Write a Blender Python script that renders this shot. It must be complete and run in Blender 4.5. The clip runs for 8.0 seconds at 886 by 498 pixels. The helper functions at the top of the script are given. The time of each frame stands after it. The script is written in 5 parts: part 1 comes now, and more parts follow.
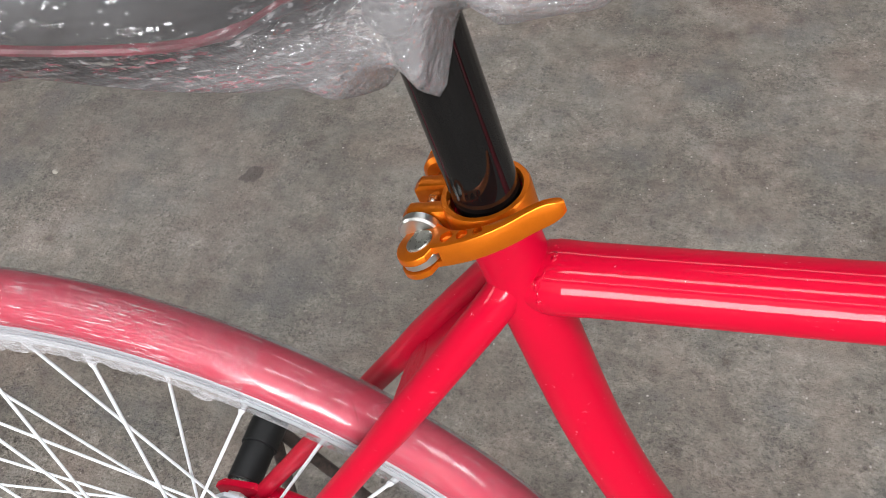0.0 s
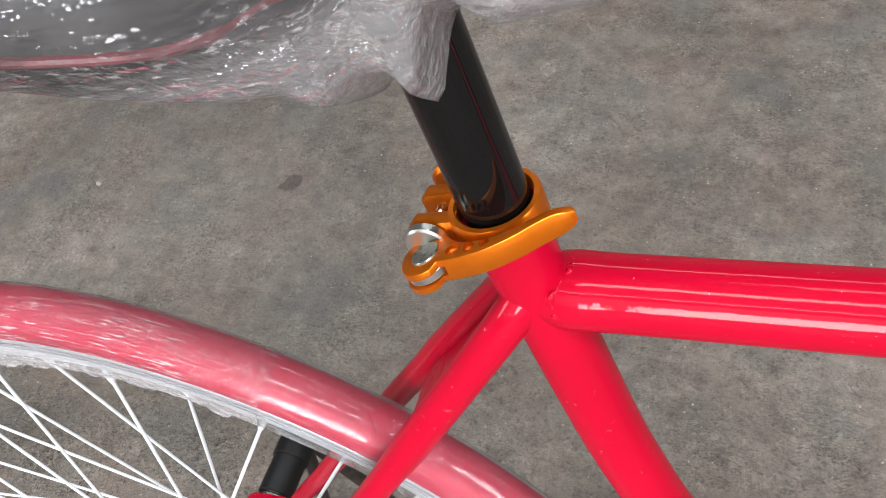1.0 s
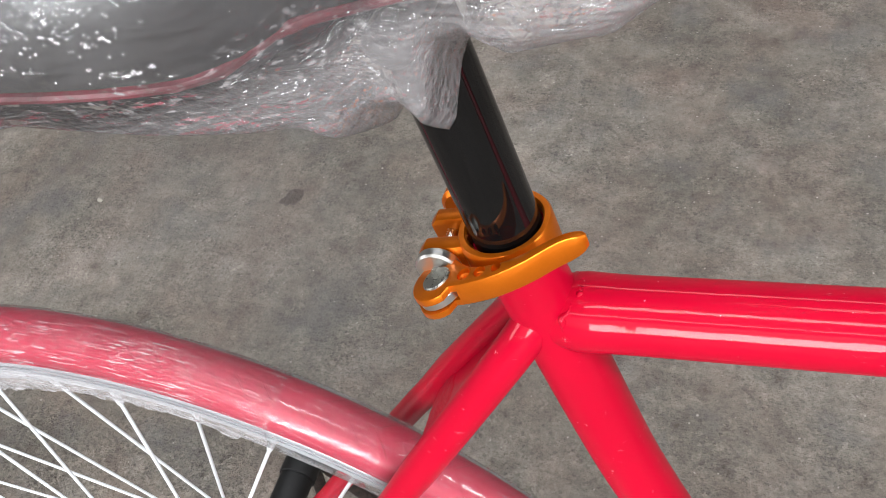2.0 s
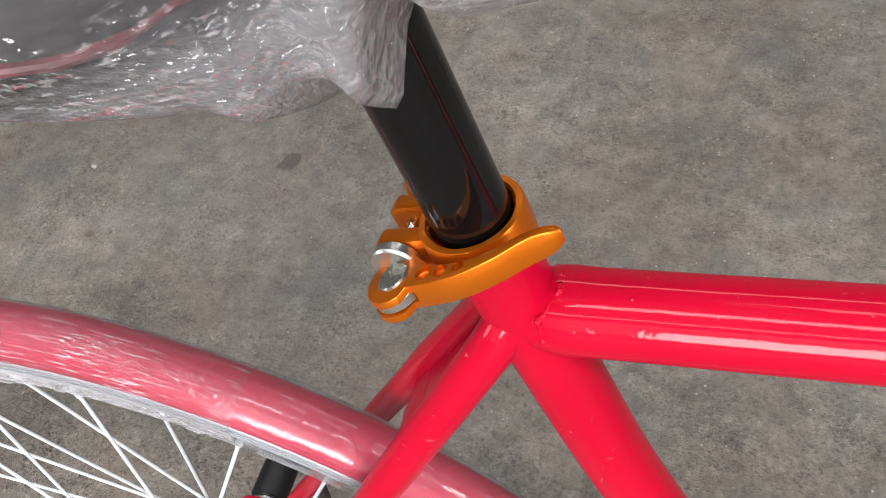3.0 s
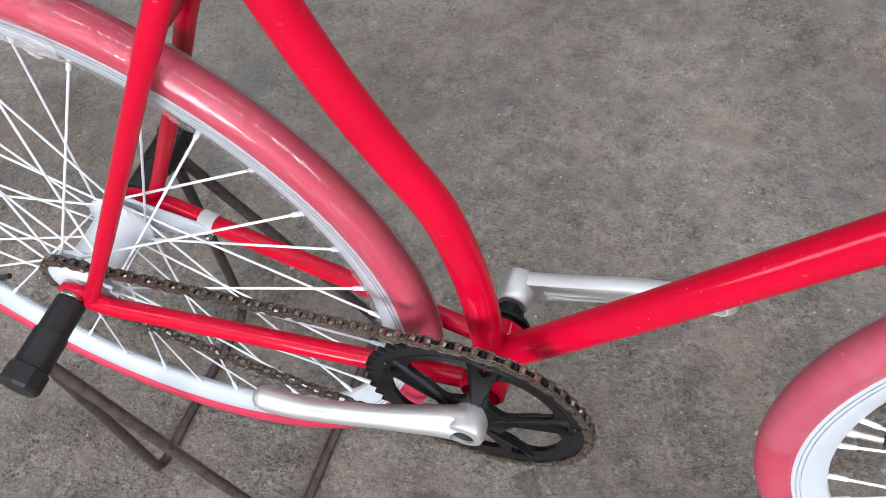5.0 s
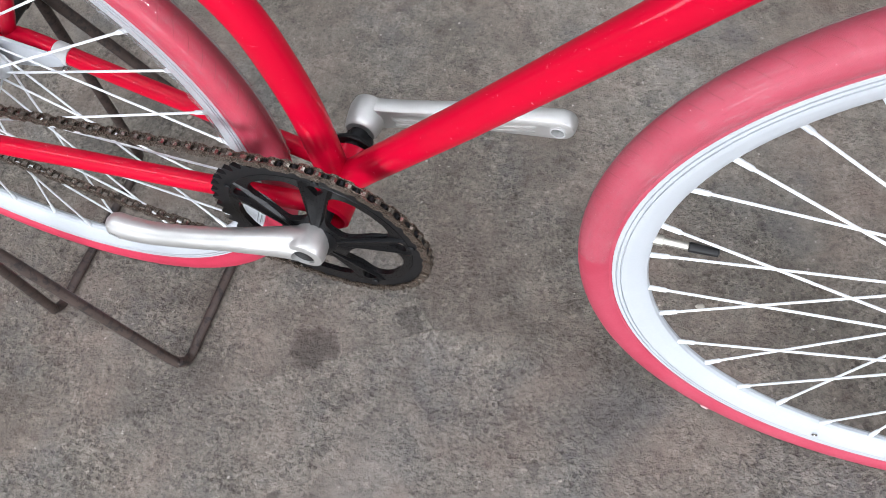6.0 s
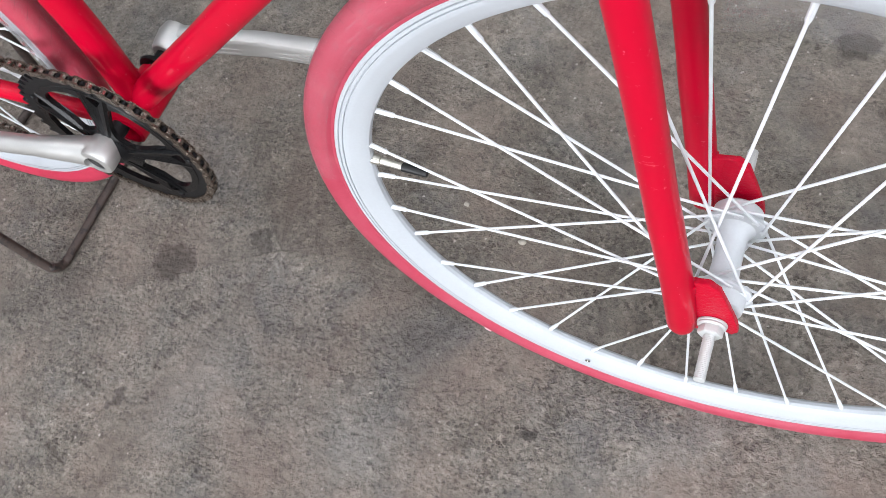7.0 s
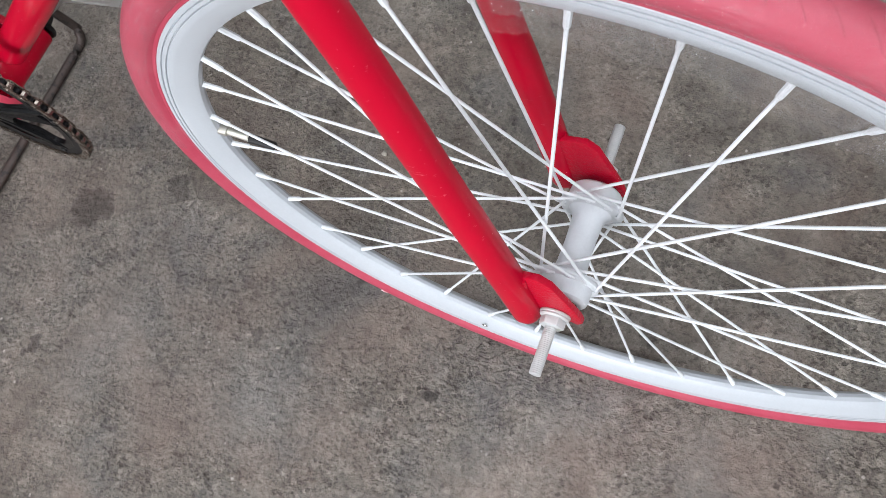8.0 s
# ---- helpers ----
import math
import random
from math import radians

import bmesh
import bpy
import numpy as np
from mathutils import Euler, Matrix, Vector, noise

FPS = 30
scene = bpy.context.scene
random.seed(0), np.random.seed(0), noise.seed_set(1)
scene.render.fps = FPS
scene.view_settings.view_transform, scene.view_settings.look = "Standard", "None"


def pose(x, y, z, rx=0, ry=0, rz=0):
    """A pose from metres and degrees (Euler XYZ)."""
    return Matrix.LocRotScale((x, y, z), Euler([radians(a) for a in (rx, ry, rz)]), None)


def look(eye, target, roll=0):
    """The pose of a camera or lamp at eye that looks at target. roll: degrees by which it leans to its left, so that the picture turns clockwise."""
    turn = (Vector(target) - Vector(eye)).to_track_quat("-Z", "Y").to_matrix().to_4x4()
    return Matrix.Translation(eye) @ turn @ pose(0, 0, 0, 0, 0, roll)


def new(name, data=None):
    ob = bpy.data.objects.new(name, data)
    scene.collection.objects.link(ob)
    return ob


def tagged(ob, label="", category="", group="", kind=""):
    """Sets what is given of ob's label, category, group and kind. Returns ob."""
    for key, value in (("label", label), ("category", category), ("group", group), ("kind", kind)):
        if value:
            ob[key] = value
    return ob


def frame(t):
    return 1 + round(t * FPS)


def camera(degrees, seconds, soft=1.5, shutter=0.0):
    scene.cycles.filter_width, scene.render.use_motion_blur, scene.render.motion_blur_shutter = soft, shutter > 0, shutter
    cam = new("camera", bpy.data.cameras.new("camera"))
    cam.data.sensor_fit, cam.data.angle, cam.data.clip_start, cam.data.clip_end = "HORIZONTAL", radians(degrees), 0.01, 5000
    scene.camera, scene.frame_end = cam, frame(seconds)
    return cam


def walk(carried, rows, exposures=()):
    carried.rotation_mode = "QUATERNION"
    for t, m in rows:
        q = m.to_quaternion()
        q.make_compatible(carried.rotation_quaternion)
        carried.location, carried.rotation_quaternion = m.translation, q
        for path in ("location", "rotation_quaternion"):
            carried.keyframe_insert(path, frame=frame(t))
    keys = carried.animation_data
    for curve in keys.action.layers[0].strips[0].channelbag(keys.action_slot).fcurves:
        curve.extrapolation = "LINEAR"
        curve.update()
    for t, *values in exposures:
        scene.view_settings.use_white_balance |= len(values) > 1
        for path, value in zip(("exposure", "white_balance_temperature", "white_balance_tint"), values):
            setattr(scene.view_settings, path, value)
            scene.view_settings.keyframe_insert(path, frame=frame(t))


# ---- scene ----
cam = camera(51.26, 8.0, soft=0.8)
PATH = [
    (0, (-0.0502, -0.2140, 1.0569), (-0.6142, 0.9923, -0.4352), -12.29),
    (0.5, (-0.0430, -0.1904, 1.0312), (-0.6739, 0.9815, -0.4617), -15.60),
    (1, (-0.0416, -0.1971, 1.0431), (-0.7065, 0.9878, -0.4246), -16.12),
    (1.5, (-0.0416, -0.1958, 1.0536), (-0.7147, 1.0042, -0.3979), -16.33),
    (1.7, (-0.0440, -0.1960, 1.0511), (-0.7080, 1.0057, -0.4032), -16.17),
    (2.8, (-0.0466, -0.1671, 1.0353), (-0.7291, 0.9875, -0.4483), -18.68),
    (3, (-0.0447, -0.1569, 1.0217), (-0.7262, 0.9674, -0.4855), -18.69),
    (3.5, (-0.0263, -0.2140, 0.9948), (-0.6910, 0.8680, -0.5504), -17.84),
    (4, (0.0453, -0.2975, 1.0326), (-0.6346, 0.7709, -0.5153), -17.83),
    (4.2, (0.0933, -0.3356, 1.0409), (-0.5894, 0.7259, -0.5106), -17.52),
    (5.3, (0.1988, -0.3188, 0.9996), (-0.4099, 0.5666, -0.6872), -18.10),
    (5.5, (0.2218, -0.3251, 0.9814), (-0.3557, 0.4989, -0.7470), -18.67),
    (6, (0.3016, -0.3317, 0.9877), (-0.2698, 0.4337, -0.7695), -20.36),
    (6.5, (0.4432, -0.3324, 1.0057), (-0.1352, 0.3557, -0.7809), -21.68),
    (7, (0.5636, -0.3046, 0.9944), (-0.0813, 0.3506, -0.7819), -23.99),
    (7.5, (0.6324, -0.2454, 0.9857), (-0.0233, 0.3499, -0.8075), -26.80),
    (8, (0.6639, -0.1911, 0.9584), (0.0152, 0.2588, -0.8792), -32.89),
]
walk(cam, [(t, look(eye, target, roll)) for t, eye, target, roll in PATH], exposures=[(0.0, 0.03, 6350, 10), (1.5, 0.05, 6350, 10), (3.0, 0.03, 6350, 10), (4.0, -0.20, 6150, 10.8), (5.5, 0.06, 6050, 11), (6.5, -0.05, 6100, 11), (7.0, -0.10, 6150, 11), (8.0, -0.31, 6150, 11)])

# ---- light: an unseen open-fronted shed, daylight from behind the camera, added lamps ----
world = bpy.data.worlds.new("overcast_sky")
scene.world = world
world.use_nodes = True
wn = world.node_tree.nodes
sky = wn.new("ShaderNodeTexSky")
sky.sky_type, sky.sun_disc = "NISHITA", False
sky.sun_elevation, sky.sun_rotation = radians(50), radians(180)
sky.dust_density, sky.air_density = 4.0, 1.5
world.node_tree.links.new(sky.outputs[0], wn["Background"].inputs[0])
wn["Background"].inputs[1].default_value = 0.12


def area_lamp(name, m, sx, sy, watts, color):
    lamp = bpy.data.lights.new(name, "AREA")
    lamp.shape, lamp.size, lamp.size_y, lamp.energy, lamp.color = "RECTANGLE", sx, sy, watts, color
    ob = new(name, lamp)
    ob.matrix_world = m
    return ob


GROUND = -0.0098
area_lamp("daylight_in_doorway", look((0.2, -4.9, 1.6), (0.0, 0.0, 0.6)), 2.4, 1.7, 330, (0.98, 0.99, 1.0))
# lamp added on the left to give the down tube a highlight
area_lamp("left_highlight_lamp", look((-5.9, -2.2, 1.7), (-0.4, 0.0, 0.6)), 2.4, 1.4, 80, (0.98, 0.99, 1.0))
# tall lamp added at the right wall, aimed for the streak on the rear tyre film
area_lamp("right_highlight_lamp", look((5.9, -1.2, 2.3), (0.2, 0.0, 0.6)), 1.5, 2.6, 230, (0.98, 0.99, 1.0))
# unseen strip lamps added under the ceiling for thin highlights, running along the shed
for y, wide, watts in ((-3.3, 0.36, 70), (-1.2, 0.46, 190), (0.7, 0.36, 70), (2.7, 0.36, 70)):
    area_lamp("overhead_strip_lamp", look((1.2, y, 3.9), (1.2, y, 0.0)), 9.0, wide, watts, (0.97, 0.985, 1.0))

# ---- materials ----


def node_mat(name):
    m = bpy.data.materials.new(name)
    m.use_nodes = True
    nt = m.node_tree
    return m, nt, nt.nodes["Principled BSDF"]


def texcoord(nt, scale=(1, 1, 1)):
    tc = nt.nodes.new("ShaderNodeTexCoord")
    mp = nt.nodes.new("ShaderNodeMapping")
    mp.inputs["Scale"].default_value = scale
    nt.links.new(tc.outputs["Object"], mp.inputs["Vector"])
    return mp.outputs[0]


def noise_tex(nt, vec, scale, detail=4.0, rough=0.55):
    n = nt.nodes.new("ShaderNodeTexNoise")
    n.inputs["Scale"].default_value, n.inputs["Detail"].default_value, n.inputs["Roughness"].default_value = scale, detail, rough
    nt.links.new(vec, n.inputs["Vector"])
    return n.outputs["Fac"]


def ramp(nt, fac, stops):
    r = nt.nodes.new("ShaderNodeValToRGB")
    while len(r.color_ramp.elements) < len(stops):
        r.color_ramp.elements.new(0.5)
    for el, (p, c) in zip(r.color_ramp.elements, stops):
        el.position, el.color = p, (*c, 1) if len(c) == 3 else c
    nt.links.new(fac, r.inputs[0])
    return r.outputs[0]


def grey(v):
    return (v, v, v)


def mix_rgb(nt, fac, a, b, mode="MIX"):
    n = nt.nodes.new("ShaderNodeMix")
    n.data_type, n.blend_type = "RGBA", mode
    for sock, val in ((n.inputs[0], fac), (n.inputs[6], a), (n.inputs[7], b)):
        if isinstance(val, (int, float)):
            sock.default_value = val
        elif isinstance(val, tuple):
            sock.default_value = (*val, 1)
        else:
            nt.links.new(val, sock)
    return n.outputs[2]


def math_node(nt, op, a, b=0.0):
    n = nt.nodes.new("ShaderNodeMath")
    n.operation = op
    for sock, val in ((n.inputs[0], a), (n.inputs[1], b)):
        if isinstance(val, (int, float)):
            sock.default_value = val
        else:
            nt.links.new(val, sock)
    return n.outputs[0]


def bump_to(nt, bsdf, height, strength, distance):
    b = nt.nodes.new("ShaderNodeBump")
    b.inputs["Strength"].default_value, b.inputs["Distance"].default_value = strength, distance
    nt.links.new(height, b.inputs["Height"])
    nt.links.new(b.outputs[0], bsdf.inputs["Normal"])


def surface(name, color, rough, metal=0.0, dark=0.75, var_scale=30.0, grain=400.0, bump=0.0002, coat=0.0, dirt=None, dirt_at=0.62, stretch=(1, 1, 1), rough_var=0.15, spec=0.5, coat_rough=0.08):
    """A plain coloured surface with variation at two scales, fine relief and, where given, dirt patches."""
    m, nt, b = node_mat(name)
    vec = texcoord(nt, stretch)
    big, fine = noise_tex(nt, vec, var_scale), noise_tex(nt, vec, grain, 3.0)
    base = mix_rgb(nt, ramp(nt, big, [(0.3, grey(0.0)), (0.7, grey(1.0))]), tuple(c * dark for c in color), color)
    base = mix_rgb(nt, 0.25, base, mix_rgb(nt, fine, tuple(c * 0.7 for c in color), tuple(min(1, c * 1.2) for c in color)))
    if dirt:
        mask = ramp(nt, noise_tex(nt, vec, var_scale * 2.3, 8.0, 0.7), [(dirt_at, grey(0.0)), (dirt_at + 0.12, grey(1.0))])
        base = mix_rgb(nt, mask, base, dirt)
    nt.links.new(base, b.inputs["Base Color"])
    rr = ramp(nt, fine, [(0.2, grey(max(0.02, rough - rough_var / 2))), (0.8, grey(min(1, rough + rough_var / 2)))])
    nt.links.new(rr, b.inputs["Roughness"])
    b.inputs["Metallic"].default_value = metal
    b.inputs["Specular IOR Level"].default_value = spec
    b.inputs["Coat Weight"].default_value, b.inputs["Coat Roughness"].default_value = coat, coat_rough
    if bump:
        bump_to(nt, b, fine, 0.35, bump)
    return m


def enamel(name, color, lumps=0.0):
    """Glossy sprayed enamel: slight orange peel, rubbed streaks along the tubes and small pale chips."""
    m, nt, b = node_mat(name)
    vec = texcoord(nt)
    big = noise_tex(nt, vec, 14.0, 4.0)
    base = mix_rgb(nt, ramp(nt, big, [(0.3, grey(0.0)), (0.7, grey(1.0))]), tuple(k * 0.90 for k in color), color)
    chip = ramp(nt, noise_tex(nt, vec, 330.0, 3.0, 0.6), [(0.715, grey(0.0)), (0.74, grey(0.8))])
    rub = ramp(nt, noise_tex(nt, texcoord(nt, (0.25, 1.0, 1.0)), 210.0, 5.0, 0.7), [(0.655, grey(0.0)), (0.74, grey(0.45))])
    base = mix_rgb(nt, math_node(nt, "MAXIMUM", chip, rub), base, (0.70, 0.22, 0.26))
    nt.links.new(base, b.inputs["Base Color"])
    b.inputs["Roughness"].default_value = 0.42
    b.inputs["Specular IOR Level"].default_value = 0.03
    b.inputs["Coat Weight"].default_value = 0.37
    smear = ramp(nt, noise_tex(nt, texcoord(nt, (0.12, 1.0, 1.0)), 70.0, 4.0, 0.6), [(0.40, grey(0.02)), (0.65, grey(0.08))])
    nt.links.new(smear, b.inputs["Coat Roughness"])
    peel = nt.nodes.new("ShaderNodeBump")
    peel.inputs["Strength"].default_value, peel.inputs["Distance"].default_value = 0.5, 0.00022
    nt.links.new(math_node(nt, "ADD", noise_tex(nt, vec, 95.0, 3.0), math_node(nt, "MULTIPLY", noise_tex(nt, vec, 420.0, 2.0), 0.12)), peel.inputs["Height"])
    nt.links.new(peel.outputs[0], b.inputs["Coat Normal"])
    if lumps:
        weld = nt.nodes.new("ShaderNodeBump")
        weld.inputs["Strength"].default_value, weld.inputs["Distance"].default_value = 1.0, lumps
        nt.links.new(noise_tex(nt, vec, 330.0, 3.0, 0.55), weld.inputs["Height"])
        nt.links.new(weld.outputs[0], b.inputs["Normal"])
        nt.links.new(weld.outputs[0], b.inputs["Coat Normal"])
        b.inputs["Coat Weight"].default_value = 0.45
    return m


RED = enamel("red_enamel", (0.44, 0.0010, 0.020))
RED_WELD = enamel("red_enamel_over_weld", (0.43, 0.0010, 0.020), 0.0011)


def tyre_rubber(name, dust):
    """Red rubber with slanting tread cuts towards the crown."""
    m, nt, b = node_mat(name)
    vec = texcoord(nt)
    big, fine = noise_tex(nt, vec, 24.0, 6.0, 0.6), noise_tex(nt, vec, 420.0, 3.0)
    base = ramp(nt, big, [(0.3, (0.42 - 0.10 * dust, 0.012 + 0.023 * dust, 0.048 + 0.018 * dust)), (0.55, (0.48 - 0.12 * dust, 0.014 + 0.044 * dust, 0.055 + 0.040 * dust)), (0.8, (0.50 - 0.12 * dust, 0.032 + 0.075 * dust, 0.065 + 0.068 * dust))])
    base = mix_rgb(nt, 0.3, base, mix_rgb(nt, fine, (0.31, 0.025, 0.048), (0.47, 0.06 + 0.02 * dust, 0.085 + 0.02 * dust)))
    sep = nt.nodes.new("ShaderNodeSeparateXYZ")
    nt.links.new(vec, sep.inputs[0])
    ang = math_node(nt, "ARCTAN2", sep.outputs[2], sep.outputs[0])
    side = math_node(nt, "ABSOLUTE", sep.outputs[1])
    turn = math_node(nt, "ADD", math_node(nt, "MULTIPLY", ang, 22.0), math_node(nt, "MULTIPLY", side, 75.0))
    cut = math_node(nt, "LESS_THAN", math_node(nt, "FRACT", turn), 0.045)
    band = math_node(nt, "MULTIPLY", math_node(nt, "LESS_THAN", side, 0.0105), math_node(nt, "GREATER_THAN", side, 0.0012))
    rad = math_node(nt, "SQRT", math_node(nt, "ADD", math_node(nt, "POWER", sep.outputs[0], 2.0), math_node(nt, "POWER", sep.outputs[2], 2.0)))
    mask = math_node(nt, "MULTIPLY", math_node(nt, "MULTIPLY", cut, band), math_node(nt, "GREATER_THAN", rad, 0.331))
    base = mix_rgb(nt, math_node(nt, "MULTIPLY", mask, 0.5), base, (0.16, 0.015, 0.025))
    nt.links.new(base, b.inputs["Base Color"])
    b.inputs["Roughness"].default_value = 0.5
    b.inputs["Specular IOR Level"].default_value = 0.35
    height = math_node(nt, "SUBTRACT", math_node(nt, "MULTIPLY", fine, 0.25), mask)
    bump_to(nt, b, height, 0.6, 0.0006)
    return m


DUSTY_TYRE, CLEAN_TYRE = tyre_rubber("dusty_red_rubber", 0.85), tyre_rubber("clean_red_rubber", 0.2)
WHITE_RIM = surface("white_rim_paint", (0.455, 0.482, 0.512), 0.36, dark=0.93, var_scale=18, grain=420, bump=0.0001, coat=0.2, dirt=(0.6, 0.58, 0.55), dirt_at=0.7)
WHITE_HUB = surface("white_hub_paint", (0.54, 0.56, 0.582), 0.4, dark=0.92, var_scale=40, grain=500, bump=0.0001, dirt=(0.5, 0.48, 0.46), dirt_at=0.7)
WHITE_SPOKE = surface("white_spoke_paint", (0.64, 0.66, 0.68), 0.35, dark=0.92, var_scale=60, grain=900, bump=0.0)
# pale upright streaks in the colour: clamp scratches, plus painted stand-ins for reflected lines
BLACK_GLOSS = surface("gloss_black_post", (0.0040, 0.0040, 0.0042), 0.07, dark=0.6, var_scale=110, grain=700, bump=0.0, coat=0.0, rough_var=0.05, dirt=(0.06, 0.055, 0.05), dirt_at=0.68, spec=0.30, stretch=(1, 1, 0.025))
BLACK_RING = surface("satin_black_metal", (0.008, 0.008, 0.0088), 0.40, spec=0.16, dark=0.8, var_scale=60, grain=800, bump=0.0001, dirt=(0.06, 0.055, 0.05), dirt_at=0.68)
GLOSS_RING = surface("gloss_black_metal", (0.0045, 0.0045, 0.005), 0.30, spec=0.16, dark=0.8, var_scale=60, grain=800, bump=0.0001, dirt=(0.05, 0.045, 0.04), dirt_at=0.68)
BLACK_RUBBER = surface("black_plastic", (0.010, 0.010, 0.0105), 0.45, spec=0.3, dark=0.75, var_scale=60, grain=500, bump=0.0003, dirt=(0.05, 0.048, 0.045), dirt_at=0.66)
ORANGE = surface("orange_anodised", (0.70, 0.165, 0.004), 0.34, metal=0.75, dark=0.88, var_scale=30, grain=900, bump=0.00006)
ALLOY = surface("brushed_alloy", (0.57, 0.565, 0.55), 0.44, metal=0.8, dark=0.88, var_scale=25, grain=700, bump=0.00008, stretch=(0.25, 1, 1))
BRIGHT = surface("polished_steel", (0.62, 0.61, 0.58), 0.34, metal=1.0, dark=0.9, var_scale=60, grain=300, bump=0.0, rough_var=0.08)
GALVANISED = surface("dull_galvanised_steel", (0.50, 0.505, 0.50), 0.45, metal=0.12, dark=0.8, var_scale=90, grain=700, bump=0.0001)
PIN_STEEL = surface("worn_nickel_pin", (0.42, 0.41, 0.37), 0.30, metal=0.9, dark=0.7, var_scale=160, grain=700, bump=0.00005)
STEEL = surface("zinc_steel", (0.62, 0.61, 0.58), 0.25, metal=1.0, dark=0.8, var_scale=90, grain=900, bump=0.0001)
CHAIN_STEEL = surface("oily_chain_steel", (0.19, 0.15, 0.12), 0.28, metal=0.85, dark=0.5, var_scale=120, grain=900, bump=0.0001, dirt=(0.03, 0.02, 0.015), dirt_at=0.56)
ROLLER = surface("worn_roller_steel", (0.30, 0.265, 0.23), 0.22, metal=0.95, dark=0.7, var_scale=150, grain=900, bump=0.0, dirt=(0.05, 0.04, 0.03), dirt_at=0.60)
RUST = surface("rusty_brown_rod", (0.062, 0.043, 0.036), 0.48, metal=0.1, dark=0.6, var_scale=45, grain=420, bump=0.0006, dirt=(0.016, 0.013, 0.012), dirt_at=0.49)
SADDLE_BLACK = surface("black_vinyl", (0.014, 0.015, 0.017), 0.35, dark=0.8, var_scale=30, grain=600, bump=0.0003)
PIPING = surface("dark_red_vinyl", (0.22, 0.012, 0.03), 0.45, dark=0.7, var_scale=60, grain=500, bump=0.0002)
BLUE_BLACK = surface("blue_black_plastic", (0.025, 0.029, 0.038), 0.4, dark=0.8, var_scale=40, grain=500, bump=0.0002)
BRASS = surface("dull_nickel_valve", (0.58, 0.56, 0.50), 0.35, metal=0.9, dark=0.8, var_scale=90, grain=900, bump=0.0)


def bag_film(name):
    """A loose clear bag: black shows through on top between sharp glossy creases; cloudy and streaked where it hangs doubled below the saddle."""
    m, nt, b = node_mat(name)
    vec = texcoord(nt)
    sep = nt.nodes.new("ShaderNodeSeparateXYZ")
    nt.links.new(vec, sep.inputs[0])

    def ridge(v, scale, gain=4.0):
        away = math_node(nt, "ABSOLUTE", math_node(nt, "SUBTRACT", noise_tex(nt, v, scale, 2.0, 0.5), 0.5))
        return math_node(nt, "MAXIMUM", math_node(nt, "SUBTRACT", 1.0, math_node(nt, "MULTIPLY", away, gain)), 0.0)

    def rising(value, low, high):
        mr = nt.nodes.new("ShaderNodeMapRange")
        mr.inputs["From Min"].default_value, mr.inputs["From Max"].default_value = low, high
        nt.links.new(value, mr.inputs["Value"])
        return mr.outputs[0]

    big, fine = ridge(vec, 22.0), ridge(vec, 90.0)
    patch = ramp(nt, noise_tex(nt, vec, 13.0, 2.0), [(0.42, grey(0.15)), (0.54, grey(1.0))])
    crumple = math_node(nt, "MULTIPLY", math_node(nt, "ADD", fine, math_node(nt, "MULTIPLY", ridge(vec, 210.0), 0.45)), patch)
    along = texcoord(nt, (0.16, 1.0, 1.0))
    slope = math_node(nt, "MULTIPLY", math_node(nt, "MAXIMUM", math_node(nt, "ADD", sep.outputs[0], 0.200), 0.0), 0.24)
    level = math_node(nt, "SUBTRACT", sep.outputs[2], slope)
    level = math_node(nt, "ADD", level, math_node(nt, "MULTIPLY", math_node(nt, "SUBTRACT", noise_tex(nt, along, 60.0, 3.0), 0.5), 0.030))
    below = rising(level, 0.914, 0.898)
    front = math_node(nt, "MULTIPLY", rising(sep.outputs[0], -0.175, -0.115), rising(level, 0.935, 0.905))
    streak = ramp(nt, noise_tex(nt, along, 420.0, 3.0, 0.6), [(0.53, grey(0.0)), (0.64, grey(0.30))])
    streak = math_node(nt, "MULTIPLY", streak, rising(level, 0.922, 0.908))
    fac = math_node(nt, "ADD", math_node(nt, "MULTIPLY", below, 0.12), math_node(nt, "MULTIPLY", front, 0.06))
    fac = math_node(nt, "ADD", fac, 0.05)
    fac = math_node(nt, "MAXIMUM", fac, streak)
    # slight pink tint paints in the red piping's reflection
    b.inputs["Base Color"].default_value = (0.78, 0.74, 0.75, 1)
    b.inputs["Roughness"].default_value = 0.22
    height = math_node(nt, "ADD", big, math_node(nt, "MULTIPLY", crumple, 0.45))
    height = math_node(nt, "ADD", height, math_node(nt, "MULTIPLY", math_node(nt, "MULTIPLY", ridge(along, 150.0), below), 0.35))
    bump_to(nt, b, math_node(nt, "ADD", ridge(vec, 55.0), ridge(along, 170.0)), 0.35, 0.0022)
    clear = nt.nodes.new("ShaderNodeBsdfTransparent")
    gloss = nt.nodes.new("ShaderNodeBsdfGlossy")
    gloss.inputs["Roughness"].default_value = 0.07
    gb = nt.nodes.new("ShaderNodeBump")
    gb.inputs["Strength"].default_value, gb.inputs["Distance"].default_value = 1.0, 0.0036
    nt.links.new(height, gb.inputs["Height"])
    nt.links.new(gb.outputs[0], gloss.inputs["Normal"])
    fres = nt.nodes.new("ShaderNodeFresnel")
    fres.inputs["IOR"].default_value = 1.6
    nt.links.new(gb.outputs[0], fres.inputs["Normal"])
    shiny = nt.nodes.new("ShaderNodeMixShader")
    nt.links.new(fres.outputs[0], shiny.inputs[0])
    nt.links.new(clear.outputs[0], shiny.inputs[1])
    nt.links.new(gloss.outputs[0], shiny.inputs[2])
